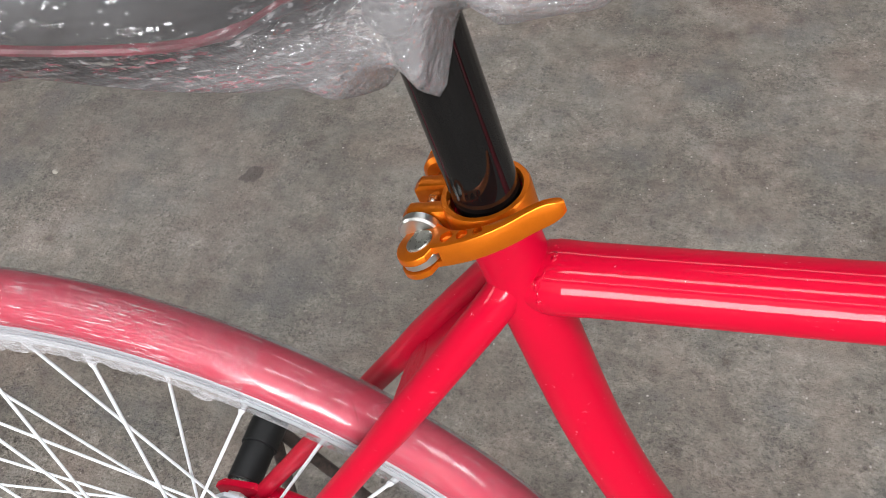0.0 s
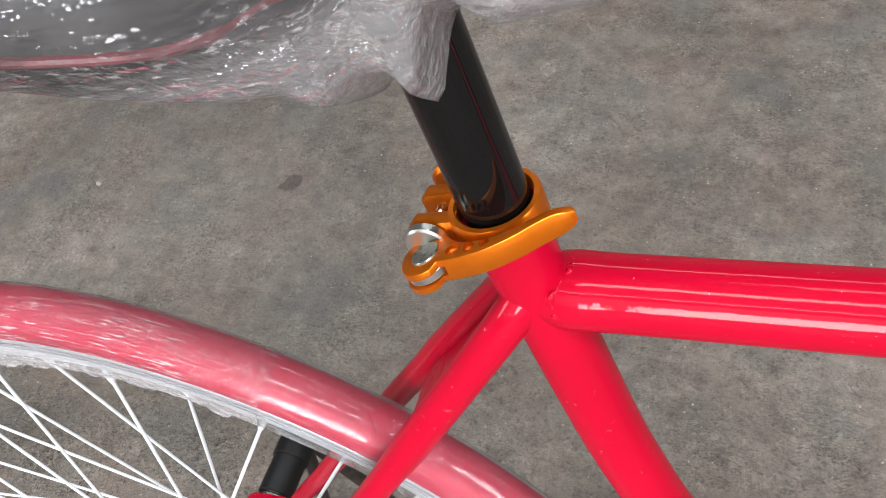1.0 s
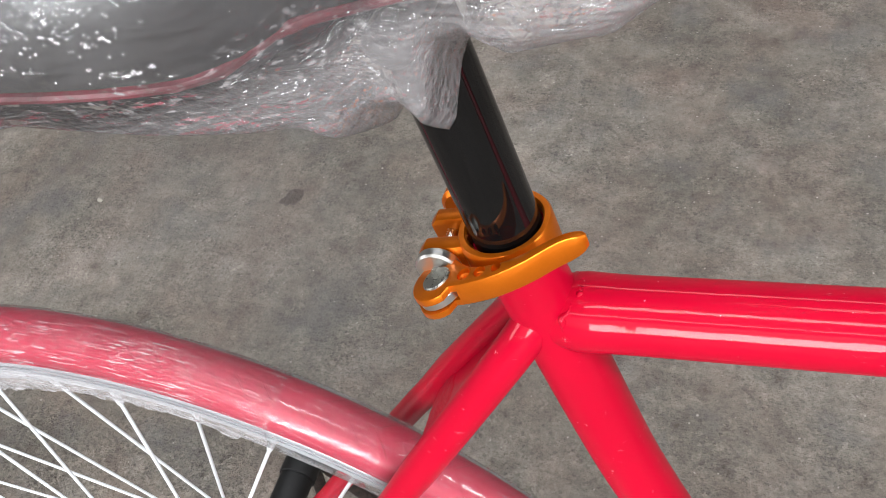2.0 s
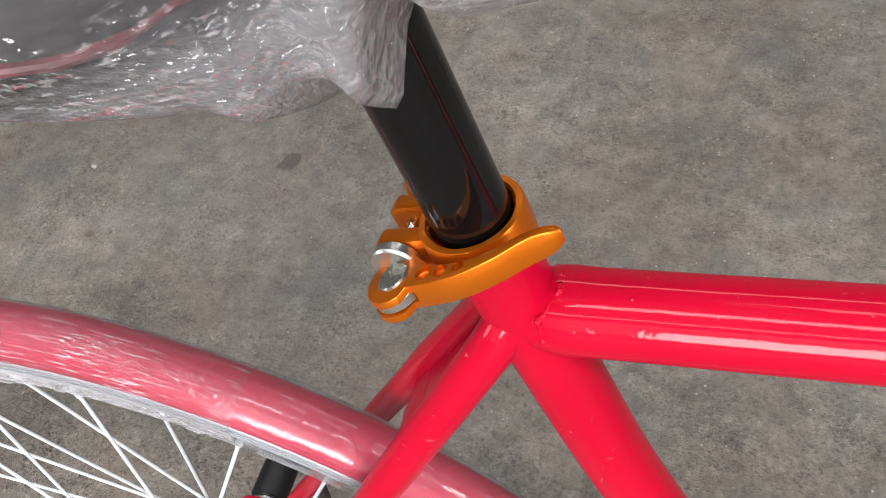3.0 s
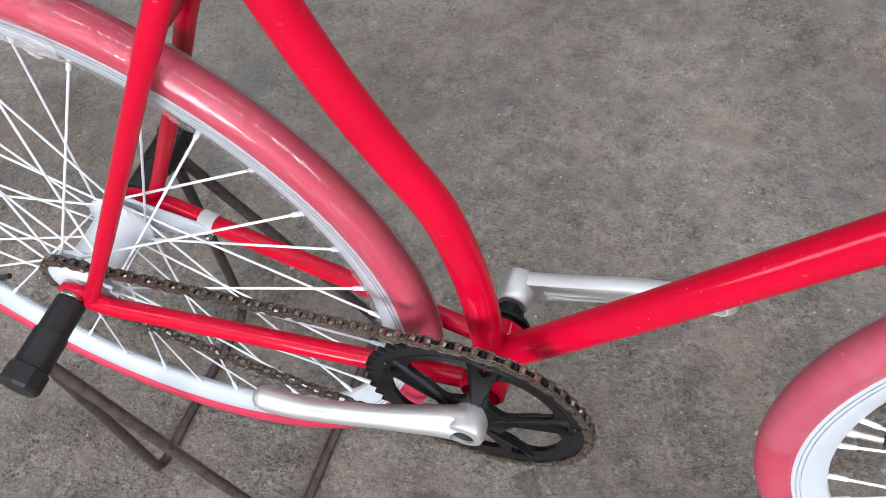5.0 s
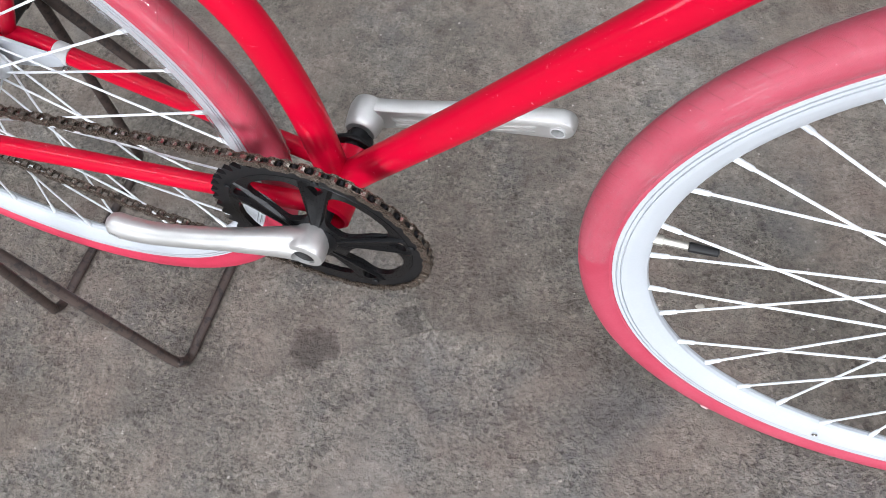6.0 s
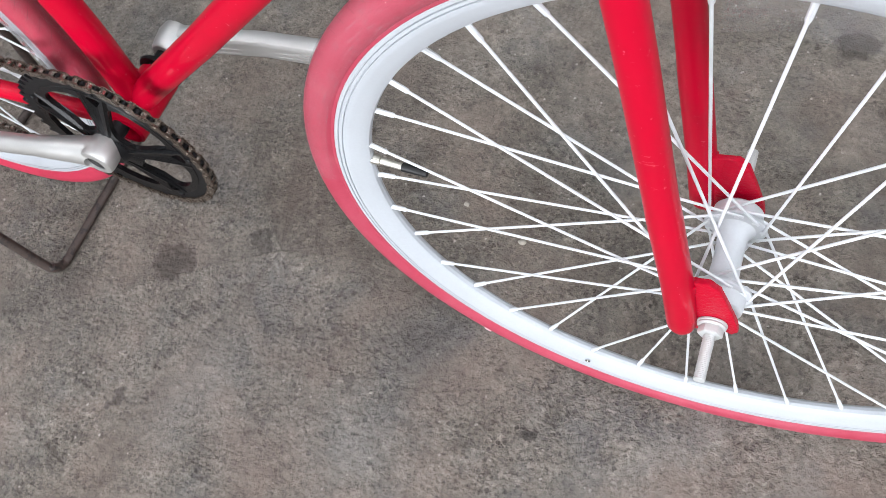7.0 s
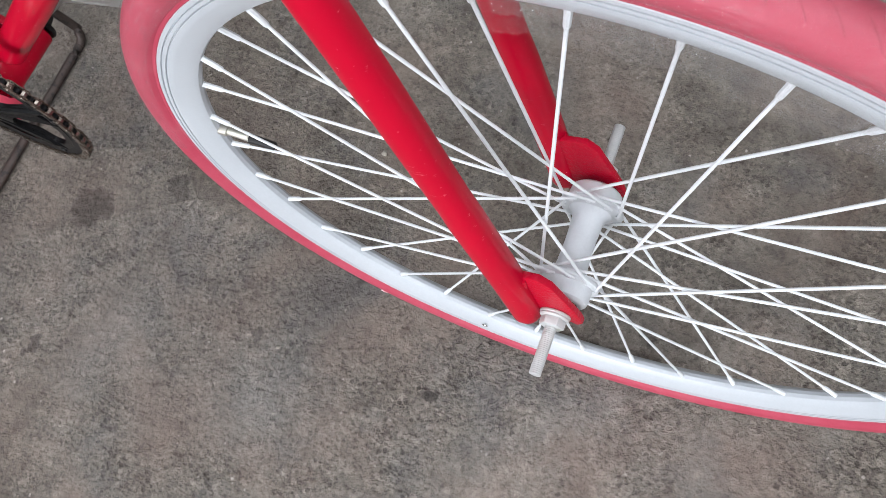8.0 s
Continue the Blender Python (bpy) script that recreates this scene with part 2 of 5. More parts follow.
    body = nt.nodes.new("ShaderNodeMixShader")
    nt.links.new(fac, body.inputs[0])
    nt.links.new(shiny.outputs[0], body.inputs[1])
    nt.links.new(b.outputs[0], body.inputs[2])
    nt.links.new(body.outputs[0], nt.nodes["Material Output"].inputs["Surface"])
    return m


def wrap_film(name, milky, streaks, gloss_amount, over_rim=0.0, relief=0.0007, rough=0.04, tint=(0.90, 0.87, 0.90)):
    """Stretch film wound round a tyre: clear, with fine creases drawn out along the wheel's turn, cloudy where it lies
    doubled over the rim. Some glints and reflected brightness are painted into its white.
    """
    m, nt, b = node_mat(name)
    vec = texcoord(nt)
    sep = nt.nodes.new("ShaderNodeSeparateXYZ")
    nt.links.new(vec, sep.inputs[0])
    ang = math_node(nt, "ARCTAN2", sep.outputs[2], sep.outputs[0])
    rad = math_node(nt, "SQRT", math_node(nt, "ADD", math_node(nt, "POWER", sep.outputs[0], 2.0), math_node(nt, "POWER", sep.outputs[2], 2.0)))

    def drawn(stretch):
        com = nt.nodes.new("ShaderNodeCombineXYZ")
        nt.links.new(math_node(nt, "MULTIPLY", ang, 0.33 * stretch), com.inputs[0])
        nt.links.new(math_node(nt, "ADD", sep.outputs[1], math_node(nt, "MULTIPLY", ang, 0.004)), com.inputs[1])
        nt.links.new(rad, com.inputs[2])
        return com.outputs[0]

    thread = noise_tex(nt, drawn(0.07), 880.0, 4.0, 0.65)
    pleat = noise_tex(nt, drawn(0.16), 230.0, 3.0, 0.6)
    crumple = noise_tex(nt, vec, 150.0, 4.0, 0.6)
    where = ramp(nt, noise_tex(nt, vec, 15.0, 3.0), [(0.40, grey(0.25)), (0.60, grey(1.0))])
    # white creases, with the glints along them painted into the same streaks
    lines = ramp(nt, thread, [(0.57, grey(0.0)), (0.62, grey(streaks))])
    folds = ramp(nt, math_node(nt, "ABSOLUTE", math_node(nt, "SUBTRACT", pleat, 0.5)), [(0.003, grey(streaks * 0.35)), (0.012, grey(0.0))])
    fac = math_node(nt, "ADD", math_node(nt, "MULTIPLY", math_node(nt, "MAXIMUM", lines, folds), where), milky)
    # cloud of doubled film; brightness it would reflect is painted in as well
    if over_rim:
        rim = nt.nodes.new("ShaderNodeMapRange")
        rim.inputs["From Min"].default_value, rim.inputs["From Max"].default_value = 0.3135, 0.3085
        nt.links.new(rad, rim.inputs["Value"])
        cloudy = ramp(nt, crumple, [(0.35, grey(over_rim * 0.45)), (0.62, grey(over_rim))])
        fac = math_node(nt, "ADD", fac, math_node(nt, "MULTIPLY", rim.outputs[0], cloudy))
    height = math_node(nt, "ADD", math_node(nt, "MULTIPLY", thread, 0.9), math_node(nt, "ADD", math_node(nt, "MULTIPLY", pleat, 0.5), math_node(nt, "MULTIPLY", crumple, 0.35)))
    b.inputs["Base Color"].default_value = (*tint, 1)
    b.inputs["Roughness"].default_value = 0.25
    clear = nt.nodes.new("ShaderNodeBsdfTransparent")
    gloss = nt.nodes.new("ShaderNodeBsdfGlossy")
    gloss.inputs["Roughness"].default_value = rough
    gb = nt.nodes.new("ShaderNodeBump")
    gb.inputs["Strength"].default_value, gb.inputs["Distance"].default_value = 1.0, relief
    nt.links.new(height, gb.inputs["Height"])
    nt.links.new(gb.outputs[0], gloss.inputs["Normal"])
    nt.links.new(gb.outputs[0], b.inputs["Normal"])
    fres = nt.nodes.new("ShaderNodeFresnel")
    fres.inputs["IOR"].default_value = 1.55
    nt.links.new(gb.outputs[0], fres.inputs["Normal"])
    shiny = nt.nodes.new("ShaderNodeMixShader")
    nt.links.new(math_node(nt, "MULTIPLY", fres.outputs[0], gloss_amount), shiny.inputs[0])
    nt.links.new(clear.outputs[0], shiny.inputs[1])
    nt.links.new(gloss.outputs[0], shiny.inputs[2])
    body = nt.nodes.new("ShaderNodeMixShader")
    nt.links.new(fac, body.inputs[0])
    nt.links.new(shiny.outputs[0], body.inputs[1])
    nt.links.new(b.outputs[0], body.inputs[2])
    nt.links.new(body.outputs[0], nt.nodes["Material Output"].inputs["Surface"])
    return m


TYRE_FILM = wrap_film("tyre_wrap_film", 0.02, 0.42, 0.70, 0.34, relief=0.0006, rough=0.03)
MID_FILM = wrap_film("tight_clear_film", 0.02, 0.10, 0.62, 0.05, relief=0.00004, rough=0.05)
THIN_FILM = wrap_film("thin_wrap_film", 0.02, 0.04, 0.22)
TIGHT_FILM = wrap_film("tight_wrap_film", 0.02, 0.10, 0.20)


BAG_FILM = bag_film("saddle_bag_film")


def concrete():
    m, nt, b = node_mat("worn_concrete")
    vec = texcoord(nt)
    base = ramp(nt, noise_tex(nt, vec, 2.6, 8.0, 0.62), [(0.30, (0.115, 0.101, 0.086)), (0.5, (0.192, 0.175, 0.153)), (0.70, (0.262, 0.243, 0.216))])
    mid = ramp(nt, noise_tex(nt, vec, 19.0, 10.0, 0.78), [(0.30, grey(0.66)), (0.5, grey(0.98)), (0.70, grey(1.26))])
    col = mix_rgb(nt, 1.0, base, mid, "MULTIPLY")
    fine = noise_tex(nt, vec, 200.0, 3.0, 0.7)
    sep = nt.nodes.new("ShaderNodeSeparateXYZ")
    nt.links.new(vec, sep.inputs[0])
    trod = nt.nodes.new("ShaderNodeMapRange")
    trod.inputs["From Min"].default_value, trod.inputs["From Max"].default_value, trod.inputs["To Min"].default_value = 0.65, 0.20, 0.55
    nt.links.new(math_node(nt, "ADD", sep.outputs[1], math_node(nt, "MULTIPLY", noise_tex(nt, vec, 3.0, 4.0), 0.3)), trod.inputs["Value"])
    rough_patch = ramp(nt, noise_tex(nt, vec, 7.0, 8.0, 0.75), [(0.38, grey(0.25)), (0.60, grey(1.0))])
    rough_patch = math_node(nt, "MULTIPLY", rough_patch, trod.outputs[0])
    speck = ramp(nt, fine, [(0.32, grey(0.82)), (0.46, grey(0.97)), (0.54, grey(1.02)), (0.68, grey(1.14))])
    col = mix_rgb(nt, rough_patch, col, mix_rgb(nt, 1.0, col, speck, "MULTIPLY"))
    shift = nt.nodes.new("ShaderNodeTexNoise")
    shift.inputs["Scale"].default_value, shift.inputs["Detail"].default_value = 300.0, 2.0
    nt.links.new(vec, shift.inputs["Vector"])
    amt = nt.nodes.new("ShaderNodeVectorMath")
    amt.operation = "SCALE"
    amt.inputs["Scale"].default_value = 0.006
    nt.links.new(shift.outputs["Color"], amt.inputs[0])
    bent = nt.nodes.new("ShaderNodeVectorMath")
    nt.links.new(vec, bent.inputs[0])
    nt.links.new(amt.outputs[0], bent.inputs[1])
    sand = nt.nodes.new("ShaderNodeTexVoronoi")
    sand.inputs["Scale"].default_value = 310.0
    nt.links.new(bent.outputs[0], sand.inputs["Vector"])
    tone = nt.nodes.new("ShaderNodeSeparateColor")
    nt.links.new(sand.outputs["Color"], tone.inputs[0])
    grains = ramp(nt, tone.outputs[0], [(0.0, grey(0.76)), (0.35, grey(0.95)), (0.7, grey(1.04)), (1.0, grey(1.26))])
    col = mix_rgb(nt, rough_patch, col, mix_rgb(nt, 1.0, col, grains, "MULTIPLY"))
    # lumps of aggregate, some fallen out and leaving pits, their shade painted dark
    worn = ramp(nt, noise_tex(nt, vec, 26.0, 5.0, 0.7), [(0.40, grey(0.25)), (0.58, grey(1.0))])
    lump = nt.nodes.new("ShaderNodeTexVoronoi")
    lump.inputs["Scale"].default_value = 150.0
    bend = nt.nodes.new("ShaderNodeVectorMath")
    bend.operation = "SCALE"
    bend.inputs["Scale"].default_value = 0.0040
    nt.links.new(shift.outputs["Color"], bend.inputs[0])
    eased = nt.nodes.new("ShaderNodeVectorMath")
    nt.links.new(vec, eased.inputs[0])
    nt.links.new(bend.outputs[0], eased.inputs[1])
    nt.links.new(eased.outputs[0], lump.inputs["Vector"])
    lump_tone = nt.nodes.new("ShaderNodeSeparateColor")
    nt.links.new(lump.outputs["Color"], lump_tone.inputs[0])
    fallen = math_node(nt, "MULTIPLY", ramp(nt, lump.outputs["Distance"], [(0.30, grey(1.0)), (0.48, grey(0.0))]), math_node(nt, "GREATER_THAN", lump_tone.outputs[0], 0.72))
    gap = math_node(nt, "MULTIPLY", math_node(nt, "MULTIPLY", fallen, rough_patch), worn)
    col = mix_rgb(nt, math_node(nt, "MULTIPLY", rough_patch, worn), col, mix_rgb(nt, 1.0, col, ramp(nt, lump_tone.outputs[1], [(0.0, grey(0.70)), (0.6, grey(1.02)), (1.0, grey(1.52))]), "MULTIPLY"))
    col = mix_rgb(nt, math_node(nt, "MULTIPLY", gap, 0.92), col, (0.060, 0.052, 0.046))
    blot = ramp(nt, noise_tex(nt, vec, 34.0, 8.0, 0.72), [(0.35, (0.70, 0.67, 0.65)), (0.43, (0.94, 0.93, 0.92)), (0.57, (1.03, 1.03, 1.02)), (0.68, (1.26, 1.25, 1.22))])
    col = mix_rgb(nt, 1.0, col, blot, "MULTIPLY")
    cloud = ramp(nt, noise_tex(nt, vec, 9.5, 3.0, 0.55), [(0.34, (0.93, 0.92, 0.915)), (0.46, grey(0.985)), (0.54, grey(1.01)), (0.66, (1.06, 1.06, 1.055))])
    col = mix_rgb(nt, 1.0, col, cloud, "MULTIPLY")
    vor = nt.nodes.new("ShaderNodeTexVoronoi")
    vor.inputs["Scale"].default_value = 95.0
    nt.links.new(vec, vor.inputs["Vector"])
    grit = ramp(nt, vor.outputs["Distance"], [(0.12, grey(1.0)), (0.24, grey(0.0))])
    pick = ramp(nt, noise_tex(nt, vec, 80.0, 2.0), [(0.60, grey(0.0)), (0.66, grey(0.7))])
    col = mix_rgb(nt, math_node(nt, "MULTIPLY", grit, pick), col, (0.52, 0.49, 0.45))
    # scattered deeper pits, shaded by colour alone
    pit = ramp(nt, noise_tex(nt, vec, 62.0, 6.0, 0.85), [(0.31, grey(1.0)), (0.36, grey(0.0))])
    col = mix_rgb(nt, math_node(nt, "MULTIPLY", pit, 0.8), col, (0.045, 0.038, 0.034))
    # scaled-off flakes: small hollows, longer than wide, where the skin is worn; shade painted in
    flake = ramp(nt, noise_tex(nt, vec, 105.0, 4.0, 0.70), [(0.40, grey(1.0)), (0.445, grey(0.0))])
    small = ramp(nt, noise_tex(nt, vec, 210.0, 2.0, 0.5), [(0.38, grey(1.0)), (0.42, grey(0.0))])
    flake = math_node(nt, "MAXIMUM", flake, math_node(nt, "MULTIPLY", small, 0.75))
    flake = math_node(nt, "MULTIPLY", flake, rough_patch)
    hollow = math_node(nt, "MULTIPLY", ramp(nt, noise_tex(nt, vec, 105.0, 4.0, 0.70), [(0.34, grey(1.0)), (0.50, grey(0.0))]), rough_patch)
    col = mix_rgb(nt, math_node(nt, "MULTIPLY", flake, 0.64), col, (0.052, 0.044, 0.039))
    # patches of brown dirt, blue-grey wear and pale dust
    for scale, low, high, amount, colour in ((5.0, 0.50, 0.66, 0.50, (0.150, 0.112, 0.094)), (6.3, 0.52, 0.66, 0.42, (0.118, 0.116, 0.124)), (7.4, 0.56, 0.70, 0.38, (0.285, 0.272, 0.252))):
        col = mix_rgb(nt, ramp(nt, noise_tex(nt, vec, scale, 6.0, 0.68), [(low, grey(0.0)), (high, grey(amount))]), col, colour)
    hue = ramp(nt, noise_tex(nt, vec, 6.5, 5.0, 0.6), [(0.36, (1.07, 0.985, 0.955)), (0.5, (1.025, 0.995, 0.975)), (0.64, (1.0, 1.0, 0.98))])
    col = mix_rgb(nt, 1.0, col, hue, "MULTIPLY")
    # oil drips and dark spots with places of their own
    warp = nt.nodes.new("ShaderNodeTexNoise")
    warp.inputs["Scale"].default_value, warp.inputs["Detail"].default_value = 46.0, 8.0
    nt.links.new(vec, warp.inputs["Vector"])
    wv = nt.nodes.new("ShaderNodeVectorMath")
    wv.operation = "SCALE"
    wv.inputs["Scale"].default_value = 0.045
    nt.links.new(warp.outputs["Color"], wv.inputs[0])
    moved = nt.nodes.new("ShaderNodeVectorMath")
    nt.links.new(vec, moved.inputs[0])
    nt.links.new(wv.outputs[0], moved.inputs[1])
    for x, y, rad, amount, colour in STAINS + PATCHES:
        d = nt.nodes.new("ShaderNodeVectorMath")
        d.operation = "DISTANCE"
        nt.links.new(moved.outputs[0], d.inputs[0])
        d.inputs[1].default_value = (x + 0.0225, y + 0.0225, 0.0225)
        mask = ramp(nt, math_node(nt, "DIVIDE", d.outputs["Value"], rad * 2), [(0.40, grey(amount)), (0.48, grey(amount * 0.55)), (0.56, grey(0.0))] if colour is OIL else [(0.10, grey(amount)), (0.40, grey(amount * 0.5)), (0.75, grey(0.0))])
        col = mix_rgb(nt, mask, col, colour)
    nt.links.new(col, b.inputs["Base Color"])
    b.inputs["Roughness"].default_value = 0.85
    b.inputs["Specular IOR Level"].default_value = 0.3
    height = math_node(nt, "ADD", math_node(nt, "ADD", math_node(nt, "MULTIPLY", fine, 0.10), math_node(nt, "MULTIPLY", tone.outputs[0], 0.04)), noise_tex(nt, vec, 40.0, 8.0, 0.8))
    height = math_node(nt, "SUBTRACT", height, math_node(nt, "ADD", math_node(nt, "MULTIPLY", hollow, 0.40), math_node(nt, "MULTIPLY", gap, 0.45)))
    # crusts left proud between the worn hollows
    crust = ramp(nt, noise_tex(nt, vec, 120.0, 4.0, 0.62), [(0.42, grey(0.0)), (0.58, grey(1.0))])
    height = math_node(nt, "ADD", height, math_node(nt, "MULTIPLY", math_node(nt, "MULTIPLY", crust, rough_patch), 0.50))
    bump_to(nt, b, height, 1.0, 0.0045)
    return m


OIL, EARTH, DUST, SLATE = (0.035, 0.030, 0.027), (0.130, 0.092, 0.076), (0.280, 0.268, 0.248), (0.085, 0.080, 0.077)
STAINS = [(-0.132, -0.061, 0.028, 0.66, OIL), (-0.029, 0.005, 0.018, 0.55, OIL), (-0.110, -0.243, 0.014, 0.6, OIL), (0.376, -0.112, 0.010, 0.7, OIL), (0.156, -0.125, 0.009, 0.5, OIL),
          (-0.833, 0.766, 0.020, 0.6, OIL), (0.589, 0.482, 0.026, 0.6, OIL), (-0.071, -0.111, 0.012, 0.4, OIL), (0.06, 0.26, 0.05, 0.22, OIL), (0.21, -0.01, 0.06, 0.22, OIL)]
# broad soft patches
PATCHES = [(0.194, -0.188, 0.060, 0.32, DUST), (0.100, -0.246, 0.065, 0.40, EARTH), (0.235, -0.075, 0.055, 0.32, SLATE), (0.174, -0.020, 0.060, 0.36, EARTH), (-0.259, -0.167, 0.070, 0.30, SLATE),
           (0.118, -0.100, 0.050, 0.28, EARTH), (0.383, -0.010, 0.045, 0.35, SLATE), (-0.151, -0.036, 0.050, 0.30, EARTH), (-0.032, -0.236, 0.040, 0.28, DUST), (0.011, 0.099, 0.055, 0.35, EARTH), (-0.010, -0.165, 0.050, 0.22, DUST),
           # three large patches, darker than the floor round them
           (-1.05, 0.92, 0.30, 0.40, SLATE), (-0.72, 0.55, 0.22, 0.30, SLATE), (0.00, -0.13, 0.16, 0.22, SLATE)]
CONCRETE = concrete()
# grey of the unseen walls and ceiling, set by the light they bounce
PLASTER = surface("grey_plaster", (0.30, 0.295, 0.285), 0.8, dark=0.85, var_scale=2, grain=60, bump=0.001)

# ---- mesh helpers ----


def finish(bm, name, material, smooth=True, angle=35):
    me = bpy.data.meshes.new(name)
    bm.to_mesh(me)
    bm.free()
    for p in me.polygons:
        p.use_smooth = smooth
    if smooth:
        me.set_sharp_from_angle(angle=radians(angle))
    me.materials.append(material)
    return me


def part(name, bm, material, parent, label="", m=None, smooth=True, angle=35):
    ob = new(name, finish(bm, name, material, smooth, angle))
    ob.parent = parent
    if m is not None:
        ob.matrix_basis = m
    if label:
        tagged(ob, label)
    return ob


def curve_points(pts, n=6):
    """A smooth line through the given points."""
    p = [Vector(q) for q in pts]
    if len(p) < 3:
        return p
    p = [p[0] * 2 - p[1], *p, p[-1] * 2 - p[-2]]
    out = []
    for i in range(1, len(p) - 2):
        for k in range(n):
            t = k / n
            out.append(0.5 * (2 * p[i] + (p[i + 1] - p[i - 1]) * t + (2 * p[i - 1] - 5 * p[i] + 4 * p[i + 1] - p[i + 2]) * t * t
                              + (3 * p[i] - p[i - 1] - 3 * p[i + 1] + p[i + 2]) * t ** 3))
    out.append(p[-2])
    return out


def sweep(bm, pts, radius, segs=20, flat=1.0, up=(0, 1, 0), cap=0.0):
    """A tube along pts. radius: a number or one for each point; flat: its width along `up`'s side; cap: rounding of the ends."""
    pts = [Vector(p) for p in pts]
    radii = radius if isinstance(radius, (list, tuple)) else [radius] * len(pts)
    if cap:
        a, b = (pts[0] - pts[1]).normalized(), (pts[-1] - pts[-2]).normalized()
        ra, rb = radii[0], radii[-1]
        steps = (0.995, 0.85, 0.5)
        pts = [pts[0] + a * cap * s for s in steps] + pts + [pts[-1] + b * cap * s for s in reversed(steps)]
        radii = [ra * math.sqrt(1 - s * s) for s in steps] + list(radii) + [rb * math.sqrt(1 - s * s) for s in reversed(steps)]
    rings = []
    for i, p in enumerate(pts):
        d = (pts[min(i + 1, len(pts) - 1)] - pts[max(i - 1, 0)]).normalized()
        side = Vector(up) - d * d.dot(Vector(up))
        side = side.normalized() if side.length > 1e-4 else d.orthogonal().normalized()
        other = d.cross(side)
        rings.append([bm.verts.new(p + radii[i] * (side * math.cos(2 * math.pi * k / segs) * flat + other * math.sin(2 * math.pi * k / segs))) for k in range(segs)])
    for a, b in zip(rings, rings[1:]):
        for k in range(segs):
            bm.faces.new((a[k], a[(k + 1) % segs], b[(k + 1) % segs], b[k]))
    bm.faces.new(list(reversed(rings[0])))
    bm.faces.new(rings[-1])
    bmesh.ops.recalc_face_normals(bm, faces=bm.faces)
    return bm


def lathe(bm, profile, segs=32, axis="y", start=(0, 0, 0), closed=False, arc=None, wobble=None):
    """Turns a profile of (radius, along) about an axis. arc: the angles it runs between, in degrees, for an open band."""
    c = Vector(start)
    n = segs if arc is None else segs + 1
    rings = []
    for k in range(n):
        a = 2 * math.pi * k / segs if arc is None else radians(arc[0] + (arc[1] - arc[0]) * k / segs)
        ring = []
        for j, (r, s) in enumerate(profile):
            if wobble:
                r, s = wobble(a, j, r, s)
            ca, sa = r * math.cos(a), r * math.sin(a)
            ring.append(bm.verts.new(c + Vector({"y": (ca, s, sa), "z": (ca, sa, s), "x": (s, ca, sa)}[axis])))
        rings.append(ring)
    m = len(profile)
    for i in range(n if arc is None else n - 1):
        a, b = rings[i], rings[(i + 1) % n]
        for j in range(m if closed else m - 1):
            q = (a[j], a[(j + 1) % m], b[(j + 1) % m], b[j])
            bm.faces.new(q)
    bmesh.ops.remove_doubles(bm, verts=bm.verts, dist=1e-6)
    bmesh.ops.recalc_face_normals(bm, faces=bm.faces)
    return bm


def plate(bm, outline, thick, at=0.0, bevel=0.0):
    """A plate in the xz plane with this outline, its middle at y = at."""
    front = [bm.verts.new((x, at - thick / 2, z)) for x, z in outline]
    back = [bm.verts.new((x, at + thick / 2, z)) for x, z in outline]
    made = [bm.faces.new(front), bm.faces.new(list(reversed(back)))]
    n = len(outline)
    for i in range(n):
        made.append(bm.faces.new((front[i], back[i], back[(i + 1) % n], front[(i + 1) % n])))
    bmesh.ops.recalc_face_normals(bm, faces=made)
    if bevel:
        edges = {e for f in made[:2] for e in f.edges}
        bmesh.ops.bevel(bm, geom=list(edges), offset=bevel, segments=2, affect="EDGES", profile=0.5)
    return bm


def capsule_outline(x0, z0, x1, z1, r0, r1, n=7):
    """The outline of a bar with round ends."""
    d = math.atan2(z1 - z0, x1 - x0)
    out = [(x0 + r0 * math.cos(d + math.pi / 2 + math.pi * k / n), z0 + r0 * math.sin(d + math.pi / 2 + math.pi * k / n)) for k in range(n + 1)]
    return out + [(x1 + r1 * math.cos(d - math.pi / 2 + math.pi * k / n), z1 + r1 * math.sin(d - math.pi / 2 + math.pi * k / n)) for k in range(n + 1)]


def cylinder(bm, y0, y1, r, at=(0, 0), segs=24, edge=0.0008):
    prof = [(0, y0), (r - edge, y0), (r, y0 + edge), (r, y1 - edge), (r - edge, y1), (0, y1)]
    return lathe(bm, prof, segs, start=(at[0], 0, at[1]))


def box(bm, x0, x1, y0, y1, z0, z1):
    vs = [bm.verts.new((x, y, z)) for x in (x0, x1) for y in (y0, y1) for z in (z0, z1)]
    for f in ((0, 1, 3, 2), (4, 6, 7, 5), (0, 4, 5, 1), (2, 3, 7, 6), (0, 2, 6, 4), (1, 5, 7, 3)):
        bm.faces.new([vs[i] for i in f])
    bmesh.ops.recalc_face_normals(bm, faces=bm.faces)
    return bm


def carve(bm, *cutters):
    """Takes the cutters' volumes out of bm and gives back a new bmesh."""
    body = new("body", finish(bm, "body", PLASTER))
    tools = []
    for c in cutters:
        tool = new("tool", finish(c, "tool", PLASTER))
        mod = body.modifiers.new("cut", "BOOLEAN")
        mod.operation, mod.object, mod.solver, mod.use_self, mod.use_hole_tolerant = "DIFFERENCE", tool, "EXACT", True, True
        tools.append(tool)
    me = bpy.data.meshes.new_from_object(body.evaluated_get(bpy.context.evaluated_depsgraph_get()))
    done = bmesh.new()
    done.from_mesh(me)
    for ob in [body, *tools]:
        bpy.data.objects.remove(ob)
    return done


